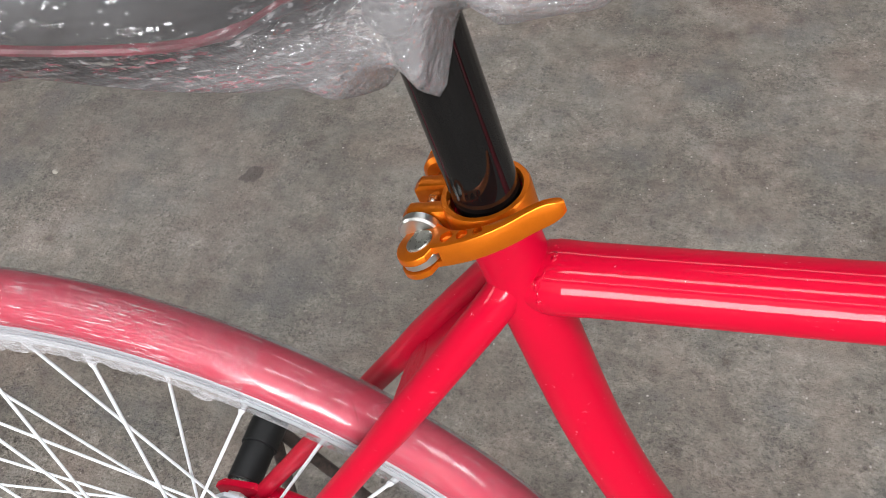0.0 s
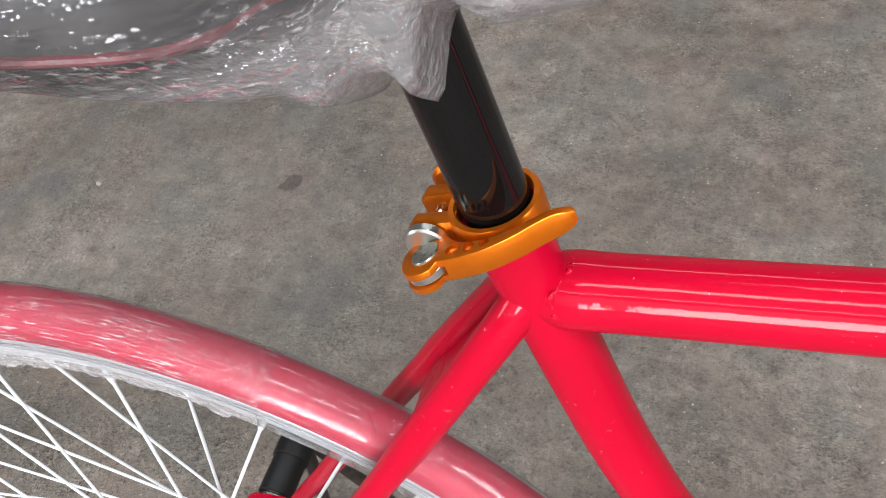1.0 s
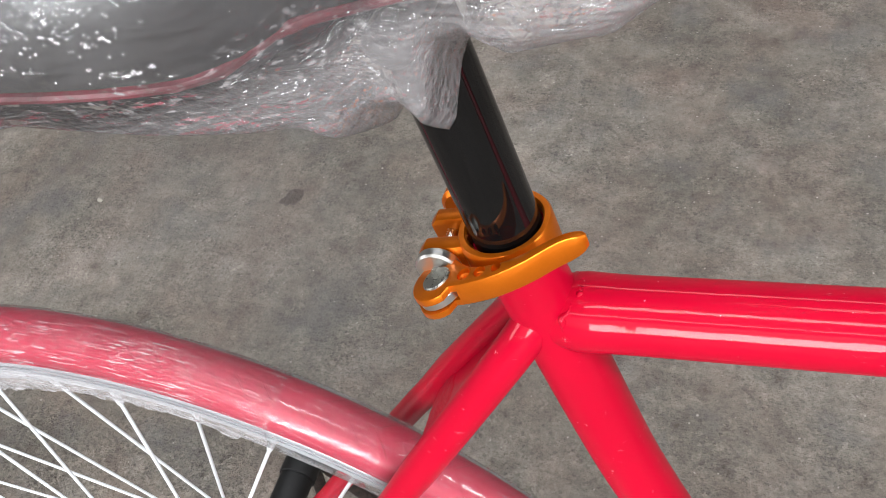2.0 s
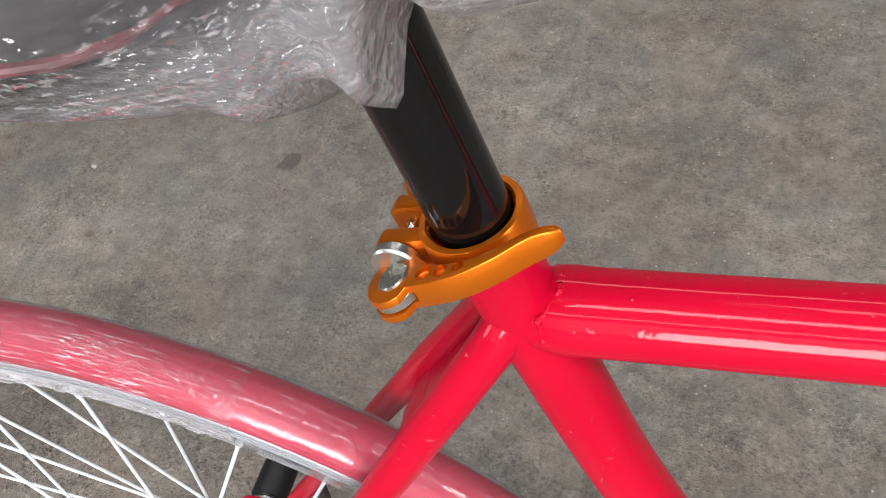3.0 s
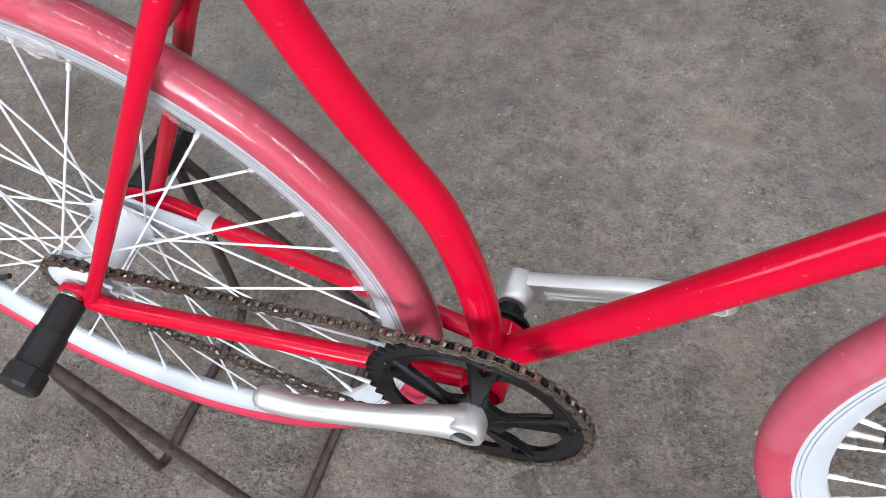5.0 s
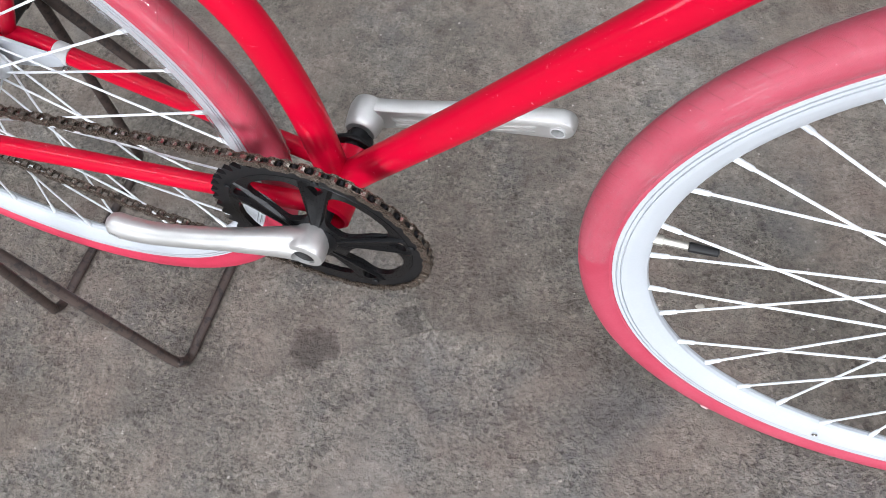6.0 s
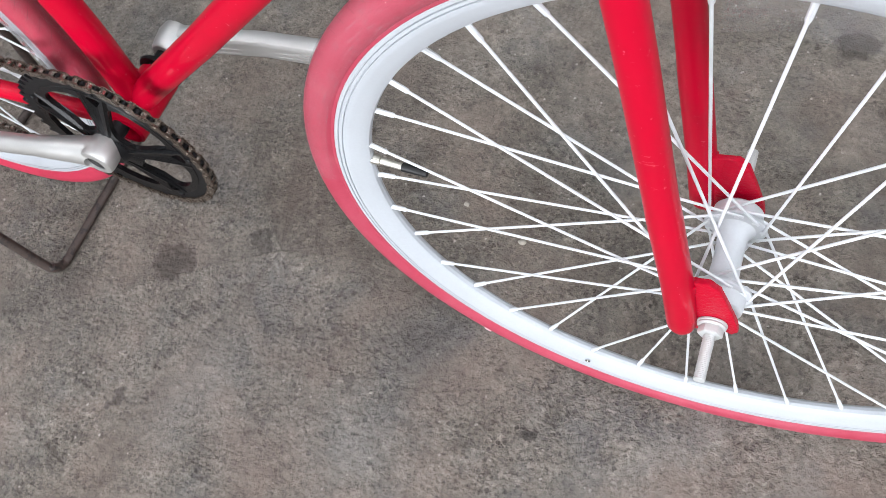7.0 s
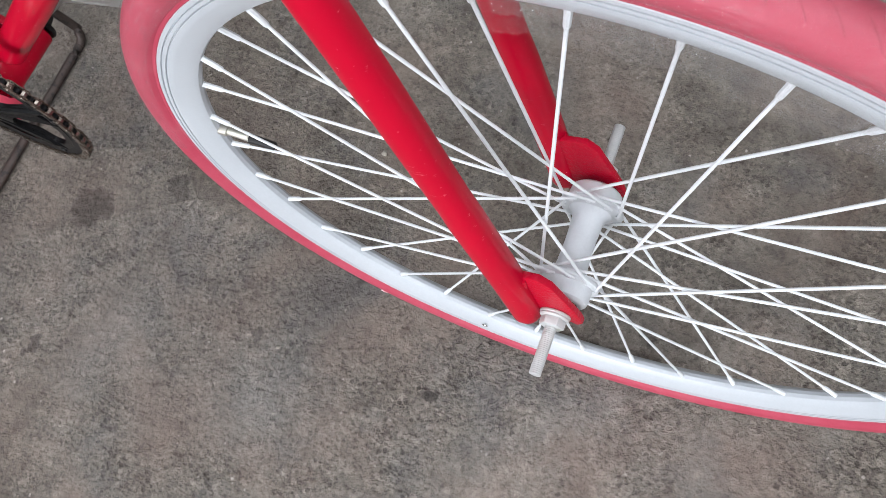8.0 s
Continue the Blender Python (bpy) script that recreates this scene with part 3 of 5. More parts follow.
# ---- the setting ----
def setting():
    bm = bmesh.new()
    s = 60.0
    vs = [bm.verts.new(p) for p in ((-s, -s, 0), (s, -s, 0), (s, s, 0), (-s, s, 0))]
    bm.faces.new(vs)
    floor = new("floor", finish(bm, "floor", CONCRETE, False))
    floor.location = (0, 0, GROUND)
    tagged(floor, "worn grey concrete floor with oil stains and grit", "floor", kind="structure")
    # unseen walls and ceiling, added only to block and bounce the light
    for name, dims in (("unseen_wall_back", (-6.2, 6.2, 5.0, 5.2, GROUND, 4.0)), ("unseen_wall_rear", (-6.2, -6.0, -5.0, 5.0, GROUND, 4.0)), ("unseen_wall_front", (6.0, 6.2, -5.0, 5.0, GROUND, 4.0))):
        w = new(name, finish(box(bmesh.new(), *dims), name, PLASTER, False))
        tagged(w, "plain grey unseen wall, added to block and bounce light", "wall", kind="structure")
    c = new("ceiling", finish(box(bmesh.new(), -6.2, 6.2, -5.0, 5.2, 4.0, 4.2), "ceiling", PLASTER, False))
    tagged(c, "plain grey unseen ceiling, added to block light from above", "ceiling", kind="structure")


setting()

# ---- the bicycle ----
LEAN, HUB_H = radians(1.72), 0.3661
REAR = (-0.4103, HUB_H)
BB = (-0.026, 0.315)
CHAIN_Y = -0.045
bicycle = new("bicycle")
bicycle.matrix_basis = Matrix.Translation((0, 0, HUB_H)) @ Matrix.Rotation(-LEAN, 4, "X") @ Matrix.Translation((0, 0, -HUB_H))
tagged(bicycle, "glossy red single-speed bicycle, dusty red tyres, white wheels, wrapped saddle", "bicycle")


WELD_LUMPS = ((-0.1318, 0.0150, 0.7672, 0.0016), (-0.1350, 0.0168, 0.7605, 0.0018), (-0.1330, 0.0160, 0.7650, 0.0010), (-0.1285, 0.0135, 0.7640, 0.0011))


def frame_tubes():
    seat = [(-0.1332, 0, 0.8075), (-0.1280, 0, 0.785), (-0.1175, 0, 0.743), (-0.1075, 0, 0.7035), (-0.0960, 0, 0.662), (-0.0790, 0, 0.6135), (-0.0580, 0, 0.5655),
            (-0.0395, 0, 0.524), (-0.0295, 0, 0.472), (-0.0248, 0, 0.419), (-0.0250, 0, 0.365), (-0.026, 0, 0.325)]
    part("seat_tube", sweep(bmesh.new(), curve_points(seat, 4), 0.0143, 32), RED, bicycle)
    part("top_tube", sweep(bmesh.new(), [(-0.120, 0, 0.7676), (-0.1130, 0, 0.7681), (-0.1085, 0, 0.7685), (-0.1035, 0, 0.7688), (-0.097, 0, 0.7693), (-0.088, 0, 0.7699), (0.0, 0, 0.7760), (0.2, 0, 0.790), (0.425, 0, 0.8055)],
                           [0.0136, 0.0150, 0.0156, 0.0154, 0.0151, 0.0150, 0.0150, 0.0150, 0.0150], 40), RED, bicycle)
    part("down_tube", sweep(bmesh.new(), [(-0.022, 0, 0.3245), (0.012, 0, 0.3585), (0.108, 0, 0.4495), (0.2085, 0, 0.5485), (0.4215, 0, 0.758)], 0.0140, 36), RED, bicycle)
    bm = lathe(bmesh.new(), [(0.0172, -0.034), (0.0200, -0.032), (0.0200, 0.032), (0.0172, 0.034), (0.0, 0.034)], 32, start=(BB[0], 0, BB[1]))
    part("bottom_bracket_shell", bm, RED, bicycle)
    part("head_tube", sweep(bmesh.new(), [(0.462, 0, 0.706), (0.414, 0, 0.845)], 0.0175, 28), RED, bicycle)
    for s in (-1, 1):
        dz = 0.002 if s < 0 else 0.005
        stay = [(-0.1235, s * 0.0030, 0.7725 + dz), (-0.139, s * 0.0135, 0.748 + dz), (-0.206, s * 0.033, 0.644 + dz), (-0.269, s * 0.045, 0.546 + dz), (-0.361, s * 0.057, 0.407 + dz), (-0.388, s * 0.058, 0.372)]
        part("seat_stay", sweep(bmesh.new(), curve_points(stay, 4), [0.0085] * 8 + [0.0074] * 7 + [0.0068] * 6, 24, cap=0.006), RED, bicycle)
        dz = -0.004 if s < 0 else 0.006
        chain = [(-0.392, s * 0.057, 0.364), (-0.368, s * 0.0565, 0.363 + dz), (-0.266, s * 0.0445, 0.347 + dz), (-0.140, s * 0.031, 0.329 + dz), (-0.045, s * 0.023, 0.317)]
        part("chain_stay", sweep(bmesh.new(), curve_points(chain, 4), 0.0089, 24, cap=0.006), RED, bicycle)
        if s < 0:
            drop = [(-0.425, 0.357), (-0.426, 0.372), (-0.416, 0.381), (-0.392, 0.383), (-0.371, 0.372), (-0.361, 0.357), (-0.382, 0.347), (-0.412, 0.349)]
        else:
            drop = [(-0.428, 0.364), (-0.429, 0.375), (-0.420, 0.383), (-0.390, 0.386), (-0.366, 0.370), (-0.360, 0.356), (-0.382, 0.347), (-0.412, 0.351)]
        part("dropout", plate(bmesh.new(), drop, 0.006, s * 0.0560, 0.001), RED, bicycle)
    # weld beads where the tubes meet: along the line in which one tube cuts the other
    for i, (a, b, c, big, r) in enumerate((((-0.1233, 0.7678), (1, 0.07), 0.0150, 0.0146, 0.0018), ((-0.0235, 0.3240), (0.72, 0.69), 0.0140, 0.0205, 0.0018))):
        d = Vector((b[0], 0, b[1])).normalized()
        side = Vector((0, 1, 0))
        other = d.cross(side)
        rng = random.Random(i)
        ring, sizes = [], []
        for k in range(121):
            t = 2 * math.pi * k / 120
            ahead = max(0.62 * big, math.sqrt(max(0.0, big ** 2 - (c * math.cos(t)) ** 2)))
            out = side * math.cos(t) + other * math.sin(t)
            wave = noise.noise(out * 6 + Vector((i * 3.1, 0, 0)))
            ring.append(Vector((a[0], 0, a[1])) + out * (c - 0.0011 + 0.0005 * wave) + d * (ahead + 0.0006 + 0.0010 * noise.noise(out * 4) + rng.uniform(-0.0001, 0.0001)))
            sizes.append(r * max(0.30, 0.60 + 0.55 * wave))
        part("weld_bead", sweep(bmesh.new(), ring, sizes, 12), RED_WELD, bicycle, "lumpy weld under red enamel")
    # small lumps of weld beside the joints
    rng = random.Random(9)
    for x, y, z, r in WELD_LUMPS:
        for s in (-1, 1):
            bm = bmesh.new()
            bmesh.ops.create_icosphere(bm, subdivisions=2, radius=r)
            for v in bm.verts:
                k = 1 + 0.45 * noise.noise(v.co * 600 + Vector((x * 900, s, 0)))
                v.co = Vector((v.co.x * k * 1.3, v.co.y * 0.6 * k, v.co.z * k * 1.1)) + Vector((x, s * y, z))
            part("weld_lump", bm, RED_WELD, bicycle, angle=60)
    web = bmesh.new()
    line = [(-0.139, 0.015, 0.7505), (-0.158, 0.020, 0.7215), (-0.176, 0.025, 0.6935), (-0.194, 0.0295, 0.6655)]
    rows = []
    for lift in (0.0030, -0.0030):
        rows.append([[web.verts.new((x + lift * 0.84, s * y, z + lift * 0.54)) for s in (-1, 1)] for x, y, z in line])
    for k in range(3):
        web.faces.new((rows[0][k][0], rows[0][k][1], rows[0][k + 1][1], rows[0][k + 1][0]))
        web.faces.new((rows[1][k][0], rows[1][k + 1][0], rows[1][k + 1][1], rows[1][k][1]))
    web.faces.new((rows[0][0][0], rows[1][0][0], rows[1][0][1], rows[0][0][1]))
    web.faces.new((rows[0][3][0], rows[0][3][1], rows[1][3][1], rows[1][3][0]))
    bmesh.ops.recalc_face_normals(web, faces=web.faces)
    part("stay_web", web, RED, bicycle)
    # the rough weld that closes the web just above the tyre
    mound = bmesh.new()
    bmesh.ops.create_icosphere(mound, subdivisions=4, radius=1.0)
    along = Vector((-0.52, 0, -0.81)).normalized()
    out = Vector((0.84, 0, 0.54)).normalized() * -1
    for v in mound.verts:
        k = 1 + 0.22 * noise.noise(v.co * 2.3) + 0.10 * noise.noise(v.co * 6.1)
        v.co = Vector((-0.1845, 0, 0.6805)) + along * v.co.x * 0.0155 * k + Vector((0, 1, 0)) * v.co.y * 0.0275 + out * v.co.z * 0.0066 * k
    part("bridge_weld", mound, RED_WELD, bicycle, "rough weld under red enamel")


frame_tubes()


def seat_post_and_clamp():
    p0, p1 = Vector((-0.1290, 0, 0.785)), Vector((-0.1500, 0, 0.900))
    part("seat_post", sweep(bmesh.new(), [p0, p0.lerp(p1, 0.5), p1], 0.0130, 40), BLACK_GLOSS, bicycle, "glossy black steel seat post")
    up = (p1 - p0).normalized()
    fwd = Vector((0, 1, 0)).cross(up).normalized()
    base = Vector((-0.1332, 0, 0.8062))
    m = Matrix((( *fwd, 0), (0, 1, 0, 0), (*up, 0), (0, 0, 0, 1))).transposed()
    m.col[1] = Vector((0, 1, 0, 0))
    m = Matrix.Translation(base) @ m
    clamp_bm = lathe(bmesh.new(), [(0.0146, -0.0078), (0.0170, -0.0078), (0.0176, -0.0070), (0.0176, 0.0066), (0.0170, 0.0078), (0.0150, 0.0078), (0.0141, 0.0066)], 48, axis="z", closed=True)
    for s in (-1, 1):
        ear = [(-0.0125, -0.0074), (-0.0295, -0.0066), (-0.0322, -0.0040), (-0.0322, 0.0040), (-0.0295, 0.0066), (-0.0125, 0.0074)]
        plate(clamp_bm, ear, 0.0070, s * 0.0075, 0.0016)
    clamp = part("seat_clamp", clamp_bm, ORANGE, bicycle, "orange anodised quick-release seat clamp", m)
    # bolt across the ears, washer, far nut
    bolt = bmesh.new()
    cylinder(bolt, -0.024, 0.026, 0.0026, (-0.0240, 0.0), 14)
    part("clamp_bolt", bolt, STEEL, clamp, "threaded steel bolt")
    part("washer", cylinder(bmesh.new(), -0.0158, -0.0112, 0.0086, (-0.0242, 0.0), 32), BRIGHT, clamp, "curved steel washer")
    nut = bmesh.new()
    lathe(nut, [(0, 0.0170), (0.0072, 0.0170), (0.0090, 0.0185), (0.0090, 0.0225), (0.0082, 0.0230), (0.0082, 0.0245), (0.0090, 0.0250), (0.0090, 0.0275), (0.0078, 0.0290), (0, 0.0290)], 26, start=(-0.0240, 0, 0))
    part("clamp_nut", nut, ORANGE, clamp, "orange knurled nut")
    # the cam lever lies along the near side of the collar and curls outward at its tip
    near = curve_points([(-0.0150, -0.0268), (-0.0080, -0.0272), (0.0030, -0.0266), (0.0140, -0.0236), (0.0245, -0.0188), (0.0335, -0.0162)], 5)
    far = curve_points([(0.0335, -0.0132), (0.0245, -0.0150), (0.0140, -0.0190), (0.0040, -0.0208), (-0.0070, -0.0195), (-0.0130, -0.0160)], 5)
    head = [(-0.0218 + 0.0100 * math.cos(radians(a)), -0.0215 + 0.0100 * math.sin(radians(a))) for a in range(62, 312, 14)]
    tip = [(0.0350, -0.0150), (0.0346, -0.0138)]
    outline = [(p[0], p[1]) for p in near] + tip + [(p[0], p[1]) for p in far] + head
    lever = plate(bmesh.new(), outline, 0.0104, 0.0, 0.0006)
    for v in lever.verts:
        x, y, z = v.co.x, v.co.z, v.co.y
        if x > 0.026:
            z *= math.sqrt(max(0.12, 1 - ((x - 0.026) / 0.0098) ** 2))
        v.co = Vector((x, y, z + 0.0020 + 0.26 * (x + 0.0040)))
    bmesh.ops.recalc_face_normals(lever, faces=lever.faces)
    slot = box(bmesh.new(), -0.0360, -0.0125, -0.0360, -0.0050, -0.0022, 0.0022)
    for v in slot.verts:
        v.co.z += 0.0020 + 0.26 * (v.co.x + 0.0040)
    dimples = []
    for x, y, r in ((-0.0098, -0.0222, 0.0027), (-0.0030, -0.0228, 0.0024), (0.0036, -0.0226, 0.0020)):
        dimples.append(lathe(bmesh.new(), [(0, -0.0030), (r * 0.8, -0.0030), (r, -0.0024), (r, 0.0040), (0, 0.0040)], 20, axis="z", start=(x, y, 0.0020 + 0.26 * (x + 0.0040) + 0.0052)))
    lever = carve(lever, slot, *dimples)
    part("lever", lever, ORANGE, clamp, "orange anodised cam lever")
    pin = lathe(bmesh.new(), [(0, -0.0058), (0.0048, -0.0058), (0.0055, -0.0051), (0.0055, 0.0052), (0.0049, 0.0057), (0, 0.0058)], 24, axis="z", start=(-0.0218, -0.0215, -0.0023))
    for v in pin.verts:
        v.co.z += 0.26 * (v.co.x + 0.0218)
    part("pivot_pin", pin, PIN_STEEL, clamp, "bright steel pivot pin")
    drum = lathe(bmesh.new(), [(0, -0.0021), (0.0085, -0.0021), (0.0090, -0.0017), (0.0090, 0.0017), (0.0085, 0.0021), (0, 0.0021)], 24, axis="z", start=(-0.0218, -0.0215, -0.0023))
    for v in drum.verts:
        v.co.z += 0.26 * (v.co.x + 0.0218)
    part("cam_barrel", drum, BRIGHT, clamp, "bright steel barrel")


seat_post_and_clamp()


# ---- wheels ----
NIP_R = 0.2865
TYRE_A, TYRE_R = 0.3262, 0.0152


def wheel(name, label, m, phase, turn, hub_kind):
    """A 36-spoke wheel about its own hub. phase: the angle of the first spoke hole; turn: which way the holes count."""
    rear = hub_kind == "coaster"
    hub_bm = bmesh.new()
    if rear:
        lathe(hub_bm, [(0.0, -0.050), (0.0120, -0.050), (0.0150, -0.046), (0.0170, -0.036), (0.0330, -0.034), (0.0335, -0.0305), (0.0275, -0.0285), (0.0232, -0.023), (0.0222, 0.0), (0.0232, 0.019),
                       (0.0270, 0.0245), (0.0335, 0.0275), (0.0335, 0.0305), (0.0275, 0.0318), (0.0250, 0.0345), (0.0200, 0.0355), (0.0, 0.0355)], 40)
        flange, fr = (-0.0322, 0.0290), (0.0300, 0.0305)
    else:
        half_hub = [(0.0, 0.0450), (0.0125, 0.0450), (0.0165, 0.0444), (0.0186, 0.0425), (0.0194, 0.0380), (0.0196, 0.0315), (0.0236, 0.0303), (0.0240, 0.0290), (0.0236, 0.0275), (0.0160, 0.0258), (0.0116, 0.020), (0.0108, 0.006)]
        lathe(hub_bm, [(r, -y) for r, y in half_hub] + half_hub[::-1], 36)
        flange, fr = (-0.0288, 0.0288), (0.0205, 0.0205)
    hub = part(name, hub_bm, WHITE_HUB, bicycle, label, m)
    # rim: a box section with a grooved brake track
    prof = [(0.2876, -0.0034), (0.2900, -0.0056), (0.2950, -0.0080), (0.3010, -0.0103), (0.3030, -0.0109), (0.3058, -0.0111), (0.3062, -0.0096), (0.3067, -0.0096), (0.3071, -0.0111), (0.3092, -0.0112), (0.3096, -0.0097), (0.3101, -0.0097), (0.3105, -0.0112), (0.3128, -0.0113), (0.3138, -0.0104),
            (0.3130, -0.0088), (0.3080, -0.0060)]
    prof = prof + [(r, -s) for r, s in reversed(prof)]
    prof = [(0.2868, 0.0)] + prof
    part("rim", lathe(bmesh.new(), prof, 144, closed=True), WHITE_RIM, hub, "white painted deep alloy rim", angle=25)
    # tyre with a tread of shallow slanting cuts near the crown
    n = 28
    tprof = [(0.3118, -0.0096), (0.3139, -0.0112)]
    for k in range(n):
        a = radians(-132 + 264 * k / (n - 1))
        tprof.append((TYRE_A + TYRE_R * math.cos(a), TYRE_R * 0.97 * math.sin(a)))
    tprof += [(0.3139, 0.0112), (0.3118, 0.0096)]
    part("tyre", lathe(bmesh.new(), tprof, 160, closed=True), CLEAN_TYRE if rear else DUSTY_TYRE, hub, "red rubber tyre under the film" if rear else "dusty red rubber tyre")
    # spokes
    for i in range(36):
        a = phase + turn * radians(10) * i
        near = i % 2 == 0
        lead = 1 if ((i + (3 if rear else 0)) // 2) % 2 == 0 else -1
        y = flange[0] if near else flange[1]
        r = fr[0] if near else fr[1]
        b = a + lead * radians(52 if rear else 74)
        out = 0.0022 if (i // 2) % 2 == 0 else -0.0022
        p1 = Vector((NIP_R * math.cos(a), (-0.0012 if near else 0.0012), NIP_R * math.sin(a)))
        p0 = Vector((r * math.cos(b), y + out, r * math.sin(b)))
        d = (p1 - p0).normalized()
        bm = sweep(bmesh.new(), [p0 - d * 0.002, p1], 0.00118, 8)
        sweep(bm, [p1 - d * 0.0140, p1 - d * 0.0128, p1 + d * 0.001], [0.0015, 0.0020, 0.0022], 8)
        turned = math.copysign(1.0, out)
        head = Vector((p0.x, y, p0.z))
        sweep(bm, [p0, head - Vector((0, turned * 0.0026, 0)), head - Vector((0, turned * 0.0036, 0))], [0.0012, 0.0013, 0.0021], 8, up=(1, 0, 0))
        part("spoke", bm, WHITE_SPOKE, hub)
    return hub


rear_wheel = wheel("rear_wheel", "white spoked rear wheel with coaster hub, tyre wrapped in film", pose(REAR[0], 0, REAR[1]), radians(85.89), -1, "coaster")
FRONT = pose(0.5353, 0.0009, 0.3316, -0.72, 0, 4.12)
front_wheel = wheel("front_wheel", "white spoked front wheel with slim hub, slightly turned", FRONT, radians(127.08), 1, "plain")


def valve(hub, ang):
    d = Vector((math.cos(radians(ang)), 0, math.sin(radians(ang))))
    stem = sweep(bmesh.new(), [d * 0.2880, d * 0.281, d * 0.2805, d * 0.263, d * 0.2625, d * 0.254], [0.0042, 0.0042, 0.0030, 0.0030, 0.0026, 0.0026], 14)
    part("valve_stem", stem, BRASS, hub, "dull metal valve stem")
    part("valve_cap", sweep(bmesh.new(), [d * 0.2625, d * 0.2620, d * 0.2410, d * 0.2400], [0.0030, 0.0039, 0.0033, 0.0018], 12), BLACK_RUBBER, hub, "black plastic valve cap")


valve(front_wheel, 171.8)
valve(rear_wheel, 210.8)


def hex_prism(bm, y0, y1, r):
    out = [(r * math.cos(math.pi / 3 * k), r * math.sin(math.pi / 3 * k)) for k in range(6)]
    return plate(bm, out, y1 - y0, (y0 + y1) / 2, 0.0008)


def threaded(bm, y0, y1, r):
    prof, y, k = [(0, y0)], y0, 0
    while y < y1:
        prof.append((r if k % 2 else r - 0.0003, y))
        y += 0.0007
        k += 1
    prof += [(r - 0.0008, y1), (0, y1)]
    return lathe(bm, prof, 18)


def front_axle():
    part("axle", threaded(bmesh.new(), -0.100, 0.099, 0.0044), GALVANISED, front_wheel, "long threaded steel axle")
    for s in (-1, 1):
        lo, hi = sorted((s * 0.0560, s * 0.0645))
        part("axle_nut", lathe(hex_prism(bmesh.new(), lo, hi, 0.0092), [(0.0, s * 0.0560), (0.0104, s * 0.0560), (0.0106, s * 0.0572), (0.0092, s * 0.0582), (0.0, s * 0.0582)], 28), GALVANISED, front_wheel, "zinc-plated hexagon nut")
        lo, hi = sorted((s * 0.0540, s * 0.0559))
        part("washer", cylinder(bmesh.new(), lo, hi, 0.0112, segs=28, edge=0.0004), GALVANISED, front_wheel, "serrated steel washer")
        seal = [(0.0078, 0.0448), (0.0078, 0.0456), (0.0124, 0.0456), (0.0128, 0.0448)]
        part("bearing_seal", lathe(bmesh.new(), [(a, b * s) for a, b in seal], 28, closed=True), CHAIN_STEEL, front_wheel, "dark greasy bearing seal")
        lo, hi = sorted((s * 0.0440, s * 0.0484))
        part("cone_nut", hex_prism(bmesh.new(), lo, hi, 0.0078), STEEL, front_wheel)


front_axle()


def fork():
    """Straight blades in the steered frame of the front wheel."""
    base = sweep(bmesh.new(), [(-0.0690, -0.054, 0.366), (-0.0720, -0.035, 0.377), (-0.0730, 0, 0.380), (-0.0720, 0.035, 0.377), (-0.0690, 0.054, 0.366)], 0.0140, 20, up=(0, 0, 1), cap=0.006)
    crown = part("fork", base, RED, bicycle, "glossy red straight-bladed fork", FRONT)
    for s in (-1, 1):
        dx, lead = (0.001, -0.0045) if s < 0 else (-0.006, 0.0)
        line = [(-0.0680 + dx + lead, s * 0.0545, 0.370), (-0.0570 + dx + lead * 0.8, s * 0.055, 0.290), (-0.0425 + dx + lead * 0.45, s * 0.055, 0.165), (-0.0300 + dx, s * 0.055, 0.060), (-0.0228 + dx, s * 0.0545, -0.007)]
        part("fork_blade", sweep(bmesh.new(), curve_points(line, 5), [0.0108] * 11 + [0.0114] * 10, 30, cap=0.011), RED, crown)
        tab = [(-0.030, 0.056), (-0.007, 0.060), (0.001, 0.052), (0.010, 0.026), (0.017, 0.004), (0.0190, -0.008), (0.015, -0.015), (0.006, -0.010), (-0.005, -0.011), (-0.010, -0.019), (-0.026, -0.020)]
        part("dropout", plate(bmesh.new(), tab, 0.0055, s * 0.0510, 0.0012), RED_WELD, crown, "red dropout plate, lumpy with weld")
        seam = [(-0.0185 + dx + 0.0012 * noise.noise(Vector((k * 0.9, s, 0))), s * (0.0545 + 0.0006 * noise.noise(Vector((k * 1.3, 5, s)))), 0.0555 - 0.0030 * k) for k in range(24)]
        part("weld_bead", sweep(bmesh.new(), curve_points(seam, 2), [0.0022 + 0.0009 * noise.noise(Vector((k * 0.37, 9, s))) for k in range(47)], 10), RED_WELD, crown)


fork()


def wheel_marks():
    bm = bmesh.new()
    bmesh.ops.create_icosphere(bm, subdivisions=2, radius=0.0032)
    for v in bm.verts:
        k = 1 + 0.6 * noise.noise(v.co * 500)
        v.co = Vector((v.co.x * k * 1.5, v.co.y * k * 0.6, v.co.z * k * 0.8))
    a = radians(REMNANT[0])
    part("film_remnant", bm, FILM_SCRAP, front_wheel, "torn scrap of clear film stuck to the tyre", pose(REMNANT[1] * math.cos(a), -0.0125, REMNANT[1] * math.sin(a), 0, -REMNANT[0] + 90, 0))
    a = radians(RIM_HOLE)
    part("rim_eyelet", lathe(bmesh.new(), [(0.0, 0.0), (0.0021, 0.0), (0.0026, -0.0006), (0.0030, 0.0)], 14), STEEL, front_wheel, "small dull eyelet in the rim", pose(0.2990 * math.cos(a), -0.0103, 0.2990 * math.sin(a)))


FILM_SCRAP = surface("cloudy_film_scrap", (0.75, 0.52, 0.52), 0.3, dark=0.8, var_scale=200, grain=900, bump=0.0003)
REMNANT, RIM_HOLE = (-131.6, 0.3335), -112.7
